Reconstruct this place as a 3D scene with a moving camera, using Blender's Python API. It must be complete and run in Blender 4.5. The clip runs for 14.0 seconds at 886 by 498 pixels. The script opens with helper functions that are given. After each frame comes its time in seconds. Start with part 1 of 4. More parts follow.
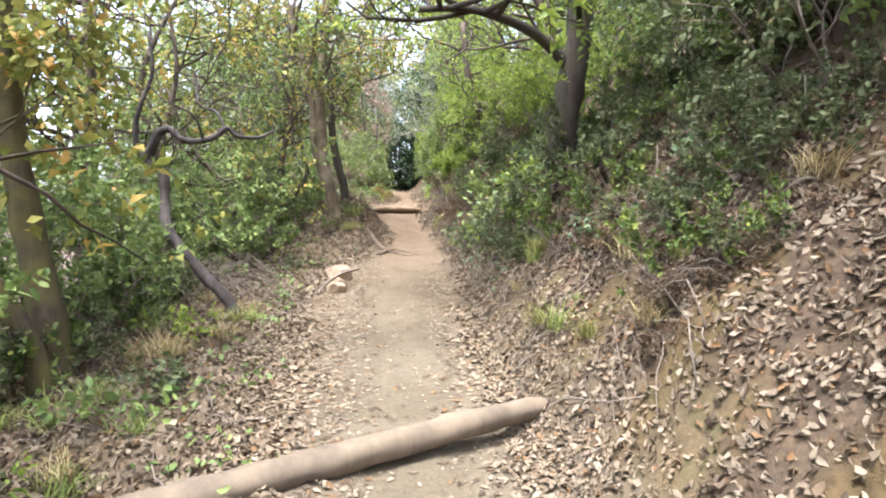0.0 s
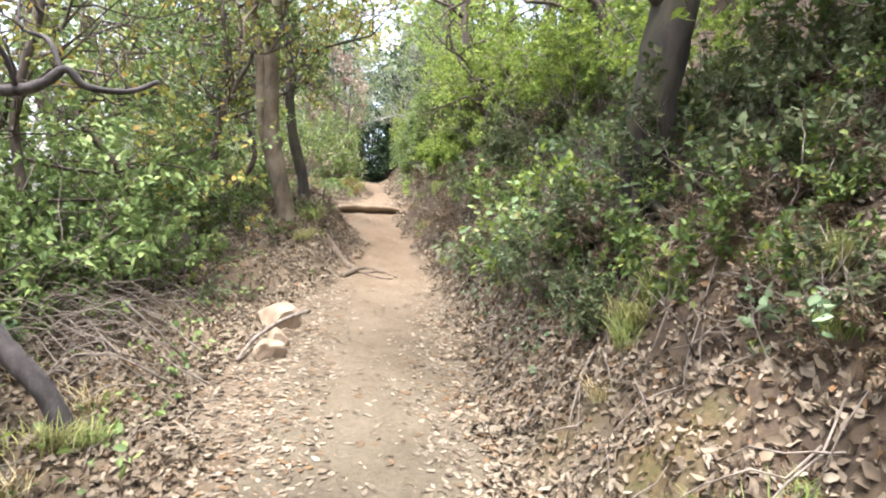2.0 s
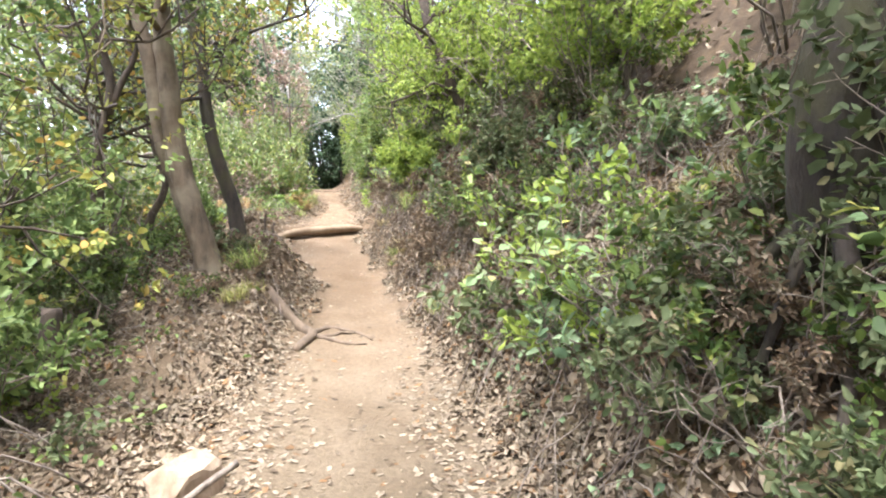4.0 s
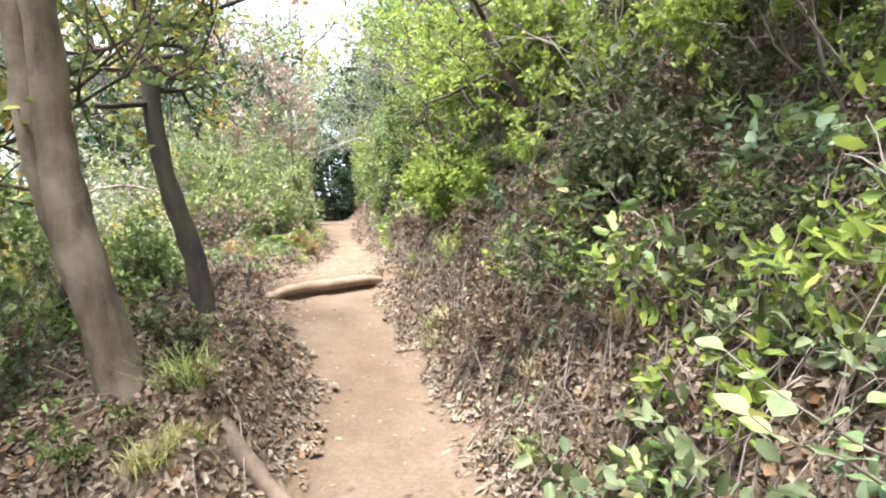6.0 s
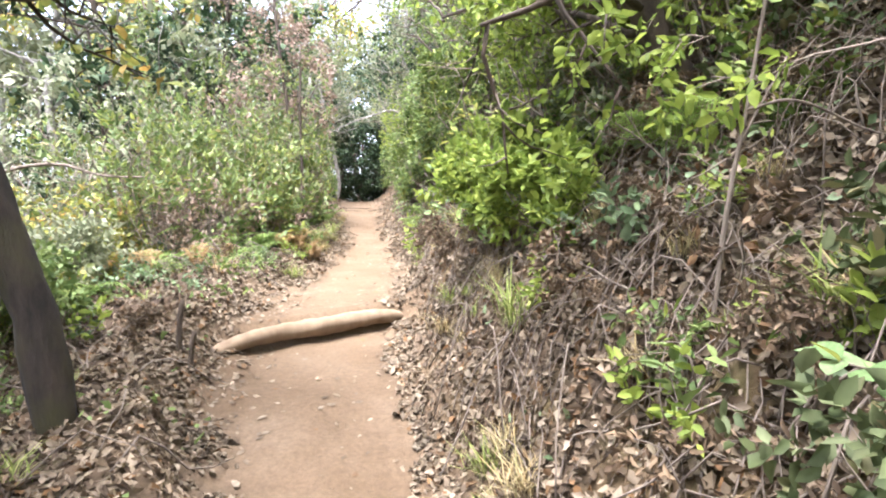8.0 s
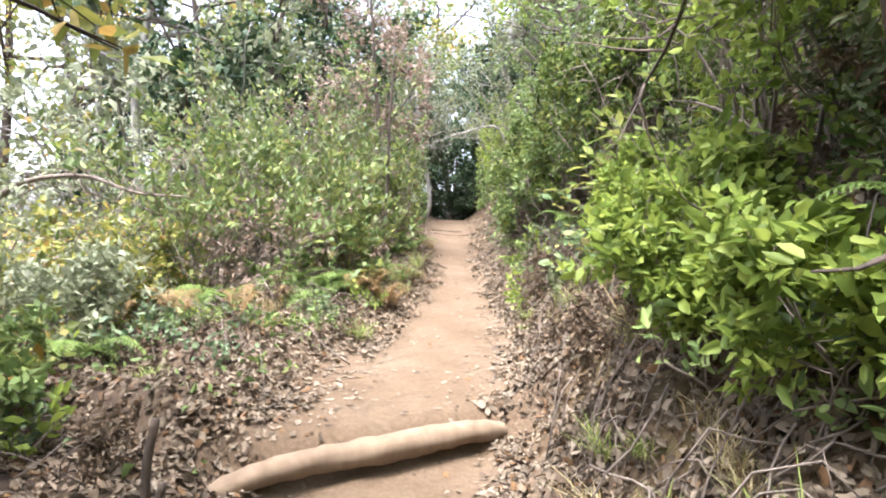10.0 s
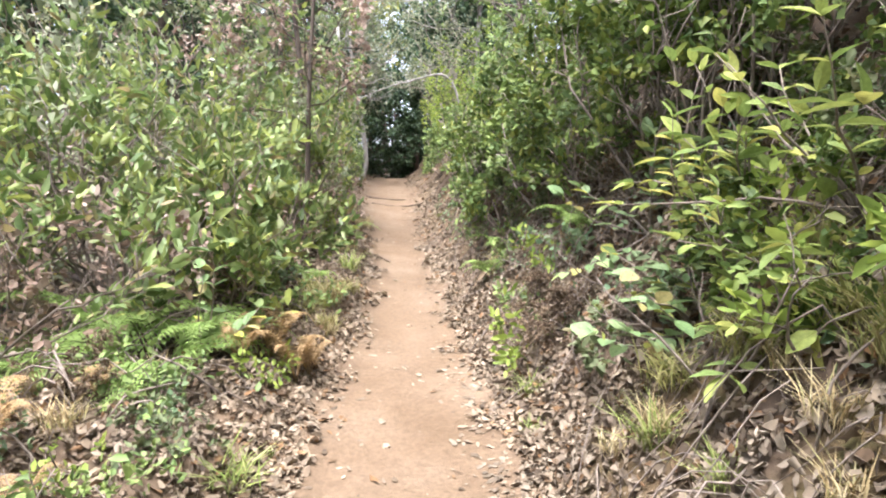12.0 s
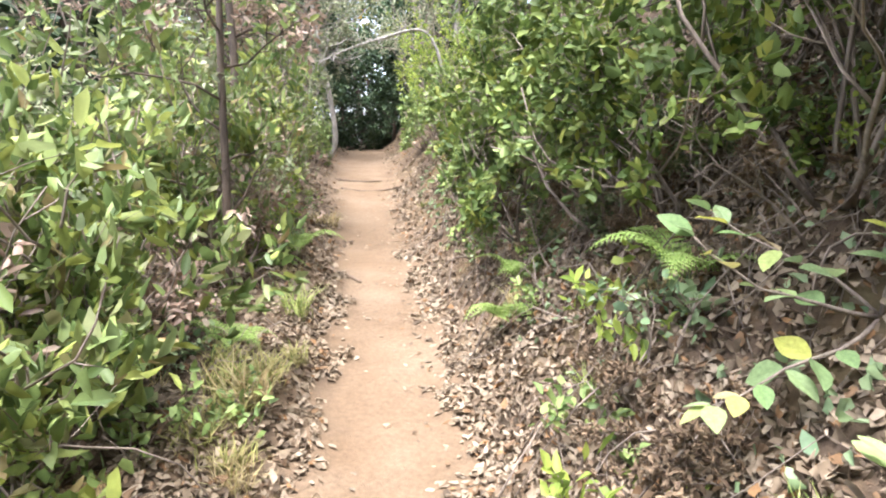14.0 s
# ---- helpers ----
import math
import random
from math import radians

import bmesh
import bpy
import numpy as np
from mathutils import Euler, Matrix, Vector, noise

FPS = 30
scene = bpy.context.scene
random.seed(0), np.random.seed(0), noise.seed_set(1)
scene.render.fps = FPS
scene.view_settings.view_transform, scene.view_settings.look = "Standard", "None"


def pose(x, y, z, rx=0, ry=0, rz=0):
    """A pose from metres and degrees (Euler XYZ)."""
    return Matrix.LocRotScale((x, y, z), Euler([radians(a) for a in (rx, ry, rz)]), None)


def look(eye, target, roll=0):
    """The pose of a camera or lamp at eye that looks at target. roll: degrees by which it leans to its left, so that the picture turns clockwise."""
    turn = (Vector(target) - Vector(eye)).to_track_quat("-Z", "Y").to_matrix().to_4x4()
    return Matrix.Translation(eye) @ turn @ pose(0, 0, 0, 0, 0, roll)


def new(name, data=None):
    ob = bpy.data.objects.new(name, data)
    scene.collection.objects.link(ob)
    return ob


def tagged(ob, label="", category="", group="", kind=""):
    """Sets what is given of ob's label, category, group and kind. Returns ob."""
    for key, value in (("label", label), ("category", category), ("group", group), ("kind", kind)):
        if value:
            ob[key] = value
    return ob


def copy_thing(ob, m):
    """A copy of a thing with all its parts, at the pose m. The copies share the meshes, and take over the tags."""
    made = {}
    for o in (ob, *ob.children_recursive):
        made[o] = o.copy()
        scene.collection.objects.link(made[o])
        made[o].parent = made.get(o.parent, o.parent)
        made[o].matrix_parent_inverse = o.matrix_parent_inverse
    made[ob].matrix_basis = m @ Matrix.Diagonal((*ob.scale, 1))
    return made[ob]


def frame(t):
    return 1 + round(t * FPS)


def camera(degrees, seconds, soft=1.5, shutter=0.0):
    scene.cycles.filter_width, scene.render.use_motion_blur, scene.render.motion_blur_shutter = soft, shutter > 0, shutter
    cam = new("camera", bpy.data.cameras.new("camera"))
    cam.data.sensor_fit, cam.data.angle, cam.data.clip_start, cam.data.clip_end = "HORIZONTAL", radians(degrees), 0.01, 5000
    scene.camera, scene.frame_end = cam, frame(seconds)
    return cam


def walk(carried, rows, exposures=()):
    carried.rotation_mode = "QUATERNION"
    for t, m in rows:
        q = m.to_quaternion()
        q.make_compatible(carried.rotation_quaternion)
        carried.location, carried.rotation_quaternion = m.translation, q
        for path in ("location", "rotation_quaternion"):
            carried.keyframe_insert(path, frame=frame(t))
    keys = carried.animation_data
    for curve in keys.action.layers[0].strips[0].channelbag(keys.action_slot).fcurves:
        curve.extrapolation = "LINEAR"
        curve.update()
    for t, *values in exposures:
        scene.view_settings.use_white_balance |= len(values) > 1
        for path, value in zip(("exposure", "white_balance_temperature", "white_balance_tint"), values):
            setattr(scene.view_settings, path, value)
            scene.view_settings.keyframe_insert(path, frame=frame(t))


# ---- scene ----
cam = camera(74.0, 14.0, soft=2.0)
PATH = [
    (0.0, (-0.011, -0.001, 1.485), (0.402, 4.975, 1.228), 0.72),
    (0.5, (-0.064, 0.573, 1.509), (-0.168, 5.558, 1.140), 1.62),
    (1.0, (-0.084, 1.178, 1.566), (-0.057, 6.144, 0.980), -1.80),
    (1.5, (-0.076, 1.749, 1.630), (0.022, 6.727, 1.173), 0.09),
    (2.0, (-0.057, 2.332, 1.695), (0.627, 7.274, 1.374), 3.27),
    (2.5, (-0.056, 2.825, 1.824), (0.378, 7.790, 1.425), -0.54),
    (2.7, (-0.058, 2.937, 1.864), (0.248, 7.917, 1.545), -0.23),
    (4.8, (0.011, 5.022, 2.069), (1.347, 9.824, 1.664), -3.18),
    (5.0, (-0.005, 5.214, 2.103), (0.964, 10.110, 1.798), -3.31),
    (5.5, (-0.025, 5.841, 2.116), (0.481, 10.804, 1.778), -2.72),
    (6.0, (0.071, 6.389, 2.157), (0.989, 11.302, 2.013), -3.51),
    (6.5, (0.175, 6.999, 2.185), (0.976, 11.925, 1.878), -2.86),
    (7.0, (0.244, 7.533, 2.270), (1.906, 12.245, 2.101), -2.07),
    (7.5, (0.336, 8.081, 2.348), (1.422, 12.952, 2.041), -6.64),
    (8.0, (0.368, 8.595, 2.438), (0.995, 13.546, 2.117), -1.86),
    (8.5, (0.506, 9.055, 2.487), (0.956, 14.034, 2.432), 4.59),
    (8.7, (0.470, 9.270, 2.485), (0.520, 14.270, 2.435), 2.79),
    (10.8, (0.305, 10.828, 2.852), (0.048, 15.811, 2.531), 0.05),
    (11.0, (0.298, 11.108, 2.897), (-0.349, 16.055, 2.561), -1.58),
    (11.5, (0.220, 11.655, 2.962), (-0.098, 16.641, 2.778), -1.45),
    (12.0, (0.194, 12.113, 2.989), (0.644, 17.060, 2.415), 2.11),
    (12.5, (0.166, 12.570, 3.108), (0.473, 17.523, 2.491), 1.87),
    (13.0, (0.171, 13.025, 3.181), (1.227, 17.896, 2.782), -0.35),
    (13.5, (0.258, 13.406, 3.184), (0.612, 18.363, 2.626), -0.22),
    (14.0, (0.286, 13.876, 3.166), (0.895, 18.765, 2.315), 0.43),
]
walk(cam, [(t, look(eye, target, roll)) for t, eye, target, roll in PATH],
     [(0, 2.7, 5900, 14), (2.5, 2.85, 5900, 14), (5, 3.1, 5900, 15), (8.5, 3.1, 5900, 18), (11, 2.7, 5900, 18), (14, 2.95, 5950, 17)])

import functools

# ---- sky and light: bright overcast ----
world = bpy.data.worlds.new("sky")
scene.world = world
world.use_nodes = True
wn, wl = world.node_tree.nodes, world.node_tree.links
sky = wn.new("ShaderNodeTexSky")
sky.sky_type, sky.sun_disc = "NISHITA", False
sky.sun_elevation, sky.sun_rotation = radians(74), radians(218)
sky.dust_density = 4.0
pale = wn.new("ShaderNodeHueSaturation")
pale.inputs["Saturation"].default_value = 0.5
wl.new(sky.outputs[0], pale.inputs["Color"])
wl.new(pale.outputs[0], wn["Background"].inputs[0])
wn["Background"].inputs[1].default_value = 0.14
sun = new("sun", bpy.data.lights.new("sun", "SUN"))
sun.data.energy, sun.data.angle, sun.data.color = 2.0, radians(24), (1.0, 0.97, 0.92)
sun.matrix_world = look((-2.8, -3.6, 16), (0, 0, 0))

# ---- materials ----


def nodes_of(name):
    m = bpy.data.materials.new(name)
    m.use_nodes = True
    return m, m.node_tree.nodes, m.node_tree.links, m.node_tree.nodes["Principled BSDF"]


def ramp(nt, stops):
    r = nt.new("ShaderNodeValToRGB")
    els = r.color_ramp.elements
    while len(els) < len(stops):
        els.new(0.5)
    for e, (at, c) in zip(els, stops):
        e.position, e.color = at, (*c, 1)
    return r


def tex(nt, ln, scale, detail=4.0, rough=0.6, coords="Object", stretch=None):
    c = nt.new("ShaderNodeTexCoord")
    n = nt.new("ShaderNodeTexNoise")
    n.inputs["Scale"].default_value, n.inputs["Detail"].default_value, n.inputs["Roughness"].default_value = scale, detail, rough
    if stretch:
        mp = nt.new("ShaderNodeMapping")
        mp.inputs["Scale"].default_value = stretch
        ln.new(c.outputs[coords], mp.inputs[0])
        ln.new(mp.outputs[0], n.inputs["Vector"])
    else:
        ln.new(c.outputs[coords], n.inputs["Vector"])
    return n.outputs["Fac"]


def mixed(nt, ln, fac, a, b, how="MIX"):
    m = nt.new("ShaderNodeMix")
    m.data_type, m.blend_type = "RGBA", how
    for socket, v in ((m.inputs[0], fac), (m.inputs[6], a), (m.inputs[7], b)):
        if isinstance(v, (int, float)):
            socket.default_value = v
        elif isinstance(v, tuple):
            socket.default_value = (*v, 1)
        else:
            ln.new(v, socket)
    return m.outputs[2]


def bumped(nt, ln, bsdf, height, strength, dist):
    b = nt.new("ShaderNodeBump")
    b.inputs["Strength"].default_value, b.inputs["Distance"].default_value = strength, dist
    ln.new(height, b.inputs["Height"])
    ln.new(b.outputs[0], bsdf.inputs["Normal"])


def leaf_material(name, cols, rough=0.5, through_light=0.3, spots=0.25):
    m, nt, ln, b = nodes_of(name)
    g = nt.new("ShaderNodeNewGeometry")
    r = ramp(nt, [(i / max(1, len(cols) - 1), c) for i, c in enumerate(cols)])
    ln.new(g.outputs["Random Per Island"], r.inputs[0])
    n = ramp(nt, [(0.35, (1 - spots,) * 3), (0.7, (1 + spots * 0.3,) * 3)])
    ln.new(tex(nt, ln, 22.0), n.inputs[0])
    col = mixed(nt, ln, 1.0, r.outputs[0], n.outputs[0], "MULTIPLY")
    wide = ramp(nt, [(0.3, (0.72, 0.72, 0.68)), (0.65, (1.12, 1.08, 1.0))])
    ln.new(tex(nt, ln, 2.3, 3), wide.inputs[0])
    col = mixed(nt, ln, 1.0, col, wide.outputs[0], "MULTIPLY")
    ln.new(col, b.inputs["Base Color"])
    b.inputs["Roughness"].default_value = rough + 0.12
    b.inputs["Specular IOR Level"].default_value = 0.28
    if through_light:
        t = nt.new("ShaderNodeBsdfTranslucent")
        ln.new(col, t.inputs[0])
        mx = nt.new("ShaderNodeMixShader")
        mx.inputs[0].default_value = through_light
        ln.new(b.outputs[0], mx.inputs[1])
        ln.new(t.outputs[0], mx.inputs[2])
        ln.new(mx.outputs[0], nt["Material Output"].inputs[0])
    return m


def bark_material(name, dark, light, moss=None, moss_amount=0.5, scale=14.0, relief=0.012):
    m, nt, ln, b = nodes_of(name)
    grain = tex(nt, ln, scale, 6, 0.7, stretch=(1, 1, 0.3))
    r = ramp(nt, [(0.32, dark), (0.66, light)])
    ln.new(grain, r.inputs[0])
    col = r.outputs[0]
    if moss:
        k = ramp(nt, [(0.55 - moss_amount * 0.25, (0, 0, 0)), (0.68, (1, 1, 1))])
        ln.new(tex(nt, ln, 3.2, 5), k.inputs[0])
        col = mixed(nt, ln, k.outputs[0], col, moss)
    ln.new(col, b.inputs["Base Color"])
    b.inputs["Roughness"].default_value = 0.9
    bumped(nt, ln, b, grain, 0.9, relief)
    return m


def soil_material():
    m, nt, ln, b = nodes_of("trail soil and forest floor")

    def given(name):
        a = nt.new("ShaderNodeAttribute")
        a.attribute_name = name
        return a.outputs["Fac"]

    fine = tex(nt, ln, 38.0, 8, 0.75)
    broad = tex(nt, ln, 1.6, 5, 0.6)
    dust = ramp(nt, [(0.25, (0.087, 0.068, 0.043)), (0.5, (0.121, 0.098, 0.064)), (0.72, (0.152, 0.123, 0.084))])
    clay = ramp(nt, [(0.25, (0.107, 0.071, 0.039)), (0.5, (0.144, 0.100, 0.060)), (0.72, (0.176, 0.128, 0.082))])
    ln.new(broad, dust.inputs[0])
    ln.new(broad, clay.inputs[0])
    trail = mixed(nt, ln, given("clay"), dust.outputs[0], clay.outputs[0])
    humus = ramp(nt, [(0.3, (0.038, 0.027, 0.018)), (0.55, (0.090, 0.063, 0.040)), (0.72, (0.155, 0.105, 0.055)), (0.85, (0.11, 0.095, 0.03))])
    ln.new(tex(nt, ln, 5.0, 8, 0.7), humus.inputs[0])
    bare = ramp(nt, [(0.3, (0.060, 0.042, 0.019)), (0.5, (0.120, 0.083, 0.038)), (0.62, (0.085, 0.074, 0.026)), (0.75, (0.15, 0.11, 0.06))])
    ln.new(tex(nt, ln, 7.0, 7, 0.65), bare.inputs[0])
    under = mixed(nt, ln, given("ochre"), humus.outputs[0], bare.outputs[0])
    col = mixed(nt, ln, given("trodden"), under, trail)
    grit = ramp(nt, [(0.3, (0.68, 0.68, 0.68)), (0.62, (1.1, 1.1, 1.1))])
    ln.new(fine, grit.inputs[0])
    ln.new(mixed(nt, ln, 1.0, col, grit.outputs[0], "MULTIPLY"), b.inputs["Base Color"])
    b.inputs["Roughness"].default_value = 0.95
    b.inputs["Specular IOR Level"].default_value = 0.2
    bumped(nt, ln, b, fine, 0.8, 0.015)
    return m


SOIL = soil_material()
BARK_GREY = bark_material("smooth grey-brown bark", (0.045, 0.032, 0.019), (0.155, 0.113, 0.070), (0.205, 0.165, 0.110), 0.4, 9.0, 0.012)
BARK_MOSSY = bark_material("dark mossy bark", (0.022, 0.016, 0.011), (0.08, 0.058, 0.034), (0.115, 0.102, 0.026), 0.8)
BARK_DARK = bark_material("dark oak bark", (0.028, 0.02, 0.014), (0.11, 0.08, 0.055))
BARK_SILVER = bark_material("weathered silver deadwood", (0.012, 0.009, 0.007), (0.150, 0.125, 0.112), (0.016, 0.011, 0.008), 0.95, 9.0, 0.014)
BARK_PALE = bark_material("pale lichen bark", (0.12, 0.11, 0.09), (0.30, 0.28, 0.24))
TWIG = bark_material("dry grey twigs", (0.07, 0.052, 0.038), (0.24, 0.195, 0.15), None, 0, 20.0, 0.003)
LOG = bark_material("bare worn log", (0.085, 0.064, 0.042), (0.165, 0.125, 0.082), None, 0, 6.0, 0.006)
LOG_PALE = bark_material("dusty worn log", (0.14, 0.095, 0.055), (0.235, 0.17, 0.105), None, 0, 6.0, 0.006)
ROOT = bark_material("worn brown root bark", (0.05, 0.034, 0.021), (0.145, 0.103, 0.064), None, 0, 9.0, 0.008)
STONE = bark_material("ochre sandstone", (0.16, 0.105, 0.06), (0.30, 0.225, 0.15), None, 0, 9.0, 0.02)
G_BRIGHT = leaf_material("bright spring-green leaves", [(0.130, 0.195, 0.036), (0.250, 0.345, 0.066), (0.375, 0.455, 0.092), (0.185, 0.275, 0.055)], 0.45, 0.5)
G_MID = leaf_material("mid-green oak leaves", [(0.089, 0.142, 0.044), (0.176, 0.262, 0.080), (0.288, 0.367, 0.117), (0.124, 0.190, 0.065)], 0.45, 0.3)
G_OLIVE = leaf_material("olive and yellowing leaves", [(0.115, 0.150, 0.038), (0.245, 0.286, 0.065), (0.398, 0.384, 0.095), (0.166, 0.221, 0.055), (0.583, 0.364, 0.102)], 0.5, 0.35)
G_DARK = leaf_material("deep green evergreen leaves", [(0.023, 0.049, 0.022), (0.055, 0.099, 0.044), (0.090, 0.140, 0.061)], 0.5, 0.15)
G_BLUE = leaf_material("cool blue-green leaves", [(0.095, 0.160, 0.081), (0.184, 0.268, 0.137), (0.273, 0.366, 0.207), (0.149, 0.214, 0.083)], 0.42, 0.3)
G_GREY = leaf_material("grey-green dusty leaves", [(0.140, 0.171, 0.093), (0.232, 0.268, 0.159), (0.334, 0.355, 0.241), (0.174, 0.205, 0.101)], 0.6, 0.3)
G_LAUREL = leaf_material("glossy laurel leaves", [(0.066, 0.110, 0.030), (0.145, 0.211, 0.062), (0.246, 0.317, 0.110), (0.317, 0.361, 0.088), (0.101, 0.158, 0.046), (0.202, 0.264, 0.110), (0.246, 0.194, 0.088)], 0.38, 0.35)
FERN = leaf_material("fern green", [(0.14, 0.23, 0.045), (0.26, 0.37, 0.11), (0.20, 0.30, 0.06)], 0.55, 0.35)
FERN_DRY = leaf_material("withered tan-brown fern", [(0.26, 0.17, 0.075), (0.37, 0.25, 0.12), (0.44, 0.32, 0.17), (0.18, 0.105, 0.045)], 0.7, 0.3)
DEAD = leaf_material("dead pinkish-brown leaves", [(0.24, 0.16, 0.12), (0.40, 0.30, 0.24), (0.50, 0.41, 0.35)], 0.7, 0.3)
LITTER = leaf_material("fallen dry leaves", [(0.071, 0.052, 0.035), (0.139, 0.105, 0.071), (0.227, 0.181, 0.126), (0.328, 0.273, 0.206), (0.172, 0.133, 0.094), (0.269, 0.218, 0.160), (0.101, 0.074, 0.050), (0.214, 0.122, 0.055)], 0.75, 0.12, 0.35)
LITTER_PALE = leaf_material("bleached trodden leaves", [(0.244, 0.195, 0.138), (0.189, 0.144, 0.096), (0.308, 0.256, 0.189), (0.147, 0.106, 0.067), (0.225, 0.179, 0.127)], 0.75, 0.1, 0.25)
BRACKEN = leaf_material("limp brown dead leaves", [(0.070, 0.047, 0.030), (0.150, 0.105, 0.066), (0.235, 0.170, 0.108), (0.105, 0.072, 0.044), (0.190, 0.160, 0.110)], 0.75, 0.15, 0.3)
G_DULL = leaf_material("dull green undergrowth leaves", [(0.051, 0.072, 0.027), (0.102, 0.132, 0.055), (0.157, 0.187, 0.089), (0.072, 0.102, 0.038), (0.196, 0.170, 0.081)], 0.55, 0.25)
G_DEEP = leaf_material("deep green leaves with fresh tips", [(0.041, 0.074, 0.017), (0.089, 0.140, 0.031), (0.166, 0.226, 0.050), (0.060, 0.101, 0.024), (0.285, 0.315, 0.065)], 0.5, 0.3)
BARK_BANK = bark_material("very dark bark", (0.012, 0.009, 0.007), (0.055, 0.040, 0.028), (0.05, 0.046, 0.016), 0.4, 10.0, 0.02)
GRASS = leaf_material("thin green grass", [(0.13, 0.19, 0.04), (0.25, 0.31, 0.08), (0.34, 0.36, 0.14)], 0.6, 0.3)
STRAW = leaf_material("dry straw grass", [(0.24, 0.18, 0.08), (0.42, 0.33, 0.17), (0.54, 0.46, 0.28), (0.25, 0.25, 0.09)], 0.7, 0.2)

# ---- the lie of the land ----
Y_PATH = [-6, 0, 1.2, 2.8, 5.2, 7, 8.7, 9.1, 11, 12.7, 12.82, 14, 15.7, 20, 23, 31, 48]
Z_PATH = [-.5, 0, .08, .33, .62, .78, .98, 1.03, 1.38, 1.62, 1.78, 1.82, 1.9, 2.2, 2.55, 2.9, 3.3]
Y_EDGE = [-6, 2.5, 4.5, 5.5, 7.5, 8.1, 9.8, 10.5, 11.5, 12.3, 13.4, 14.4, 15, 16, 17, 18.8, 20, 22, 31, 48]
X_LEFT = [-.5, -.55, -.72, -.92, -.7, -.45, -.13, -.12, -.45, -.54, -.52, -.2, -.15, 0, .06, .0, -.05, -.25, -.5, -.5]
X_RIGHT = [.75, .73, .6, .7, .85, .8, .72, .62, .52, .54, .6, .8, .82, .77, .75, .68, .68, .62, .7, .7]
Y_BANK = [-6, 6, 8, 9.5, 12, 14, 20, 30, 48]
S_BANK = [1.0, 1.0, 1.1, 1.35, 1.25, 1.0, 0.95, 0.6, 0.4]


@functools.cache
def wave_set(size, seed):
    r = np.random.RandomState(seed)
    a, f, p = r.uniform(0, 6.28, 7), r.uniform(0.6, 1.7, 7) * 6.28 / size, r.uniform(0, 6.28, 7)
    return np.cos(a) * f, np.sin(a) * f, p


def waves(x, y, size, seed):
    kx, ky, p = wave_set(size, seed)
    return np.sin(np.multiply.outer(x, kx) + np.multiply.outer(y, ky) + p).sum(-1) / 2.6


def trail_mask(x, y):
    xl, xr = np.interp(y, Y_EDGE, X_LEFT), np.interp(y, Y_EDGE, X_RIGHT)
    rag = 0.07 * waves(x, y, 0.6, 3) + 0.05 * waves(x, y, 0.2, 4)
    return np.clip((np.minimum(x - xl, xr - x) + rag) / 0.22 + 0.3, 0, 1)


def worn(x, y):
    """Bare earth: the trail itself, its verges, and the trodden flat below the trees."""
    xl, xr = np.interp(y, Y_EDGE, X_LEFT), np.interp(y, Y_EDGE, X_RIGHT)
    off = np.maximum(xl - x, x - xr) + .12 * waves(x, y, .5, 15)
    verge_soil = np.clip(1 - off / .55, 0, 1) * .85
    flat = np.clip((x + 1.95 + .25 * waves(x, y, .9, 16)) / .5, 0, 1) * np.interp(y, [1, 3, 8.6, 9.2], [.3, .9, .9, 0]) * (x < xl)
    return np.maximum(trail_mask(x, y), np.maximum(verge_soil, flat))


def bare_bank(x, y):
    """Patches of mossy ochre earth where the bank has slipped."""
    d = x - np.interp(y, Y_EDGE, X_RIGHT)
    return np.clip(1.6 * waves(x, y, .8, 21) - .25, 0, 1) * np.clip(d / .2, 0, 1) * np.clip((1.7 - d) / .4, 0, 1)


def land(x, y):
    x, y = np.asarray(x, float), np.asarray(y, float)
    xl, xr = np.interp(y, Y_EDGE, X_LEFT), np.interp(y, Y_EDGE, X_RIGHT)
    on = np.clip(1.4 - np.abs(x), 0, 1)
    z = np.interp(y - 0.6 * np.clip(x - 0.05, -0.8, 0.8) * on, Y_PATH, Z_PATH)
    d = np.maximum(x - xr, 0)
    rise = np.interp(d, [0, .12, .3, .55, .8, 1.1, 2, 4, 8, 20, 80], [0, .03, .22, .54, .88, 1.22, 2.1, 3.8, 6.4, 12, 30])
    k = np.interp(y, Y_BANK, S_BANK)
    z = z + rise * (1 + (k - 1) * np.interp(d, [0, .45, .8, 1.3, 12, 30], [1, 1, .35, .05, .05, .5]))
    e = np.maximum(xl - x, 0)
    berm = np.interp(y, [7.9, 8.7, 9.3, 10.2, 11.2, 12.3, 13.2, 14.2, 17, 40], [0, .16, .36, .32, .2, .16, .03, .16, .16, .1])
    z = z + berm * np.interp(e, [0, .1, .25, 1.2, 2.4], [0, .2, 1, 1, 0])
    z = z - np.interp(e, [0, 1.5, 3, 8, 25, 90], [0, .05, .5, 2.6, 7, 12])
    tr = trail_mask(x, y)
    z = z - 0.03 * tr + (1 - tr) * (0.045 * waves(x, y, 0.7, 5) + 0.025 * waves(x, y, 0.25, 6)) * np.clip(d + e, 0, .4) / .4
    return z + 0.008 * waves(x, y, 0.5, 7) + 0.004 * waves(x, y, 0.13, 8)


def land_normal(x, y):
    h = 0.05
    n = np.stack([land(x - h, y) - land(x + h, y), land(x, y - h) - land(x, y + h), np.full_like(x, 2 * h)], -1)
    return n / np.linalg.norm(n, axis=-1, keepdims=True)


def at(x, y, sink=0.0):
    return Vector((x, y, float(land(x, y)) - sink))


# ---- mesh helpers ----


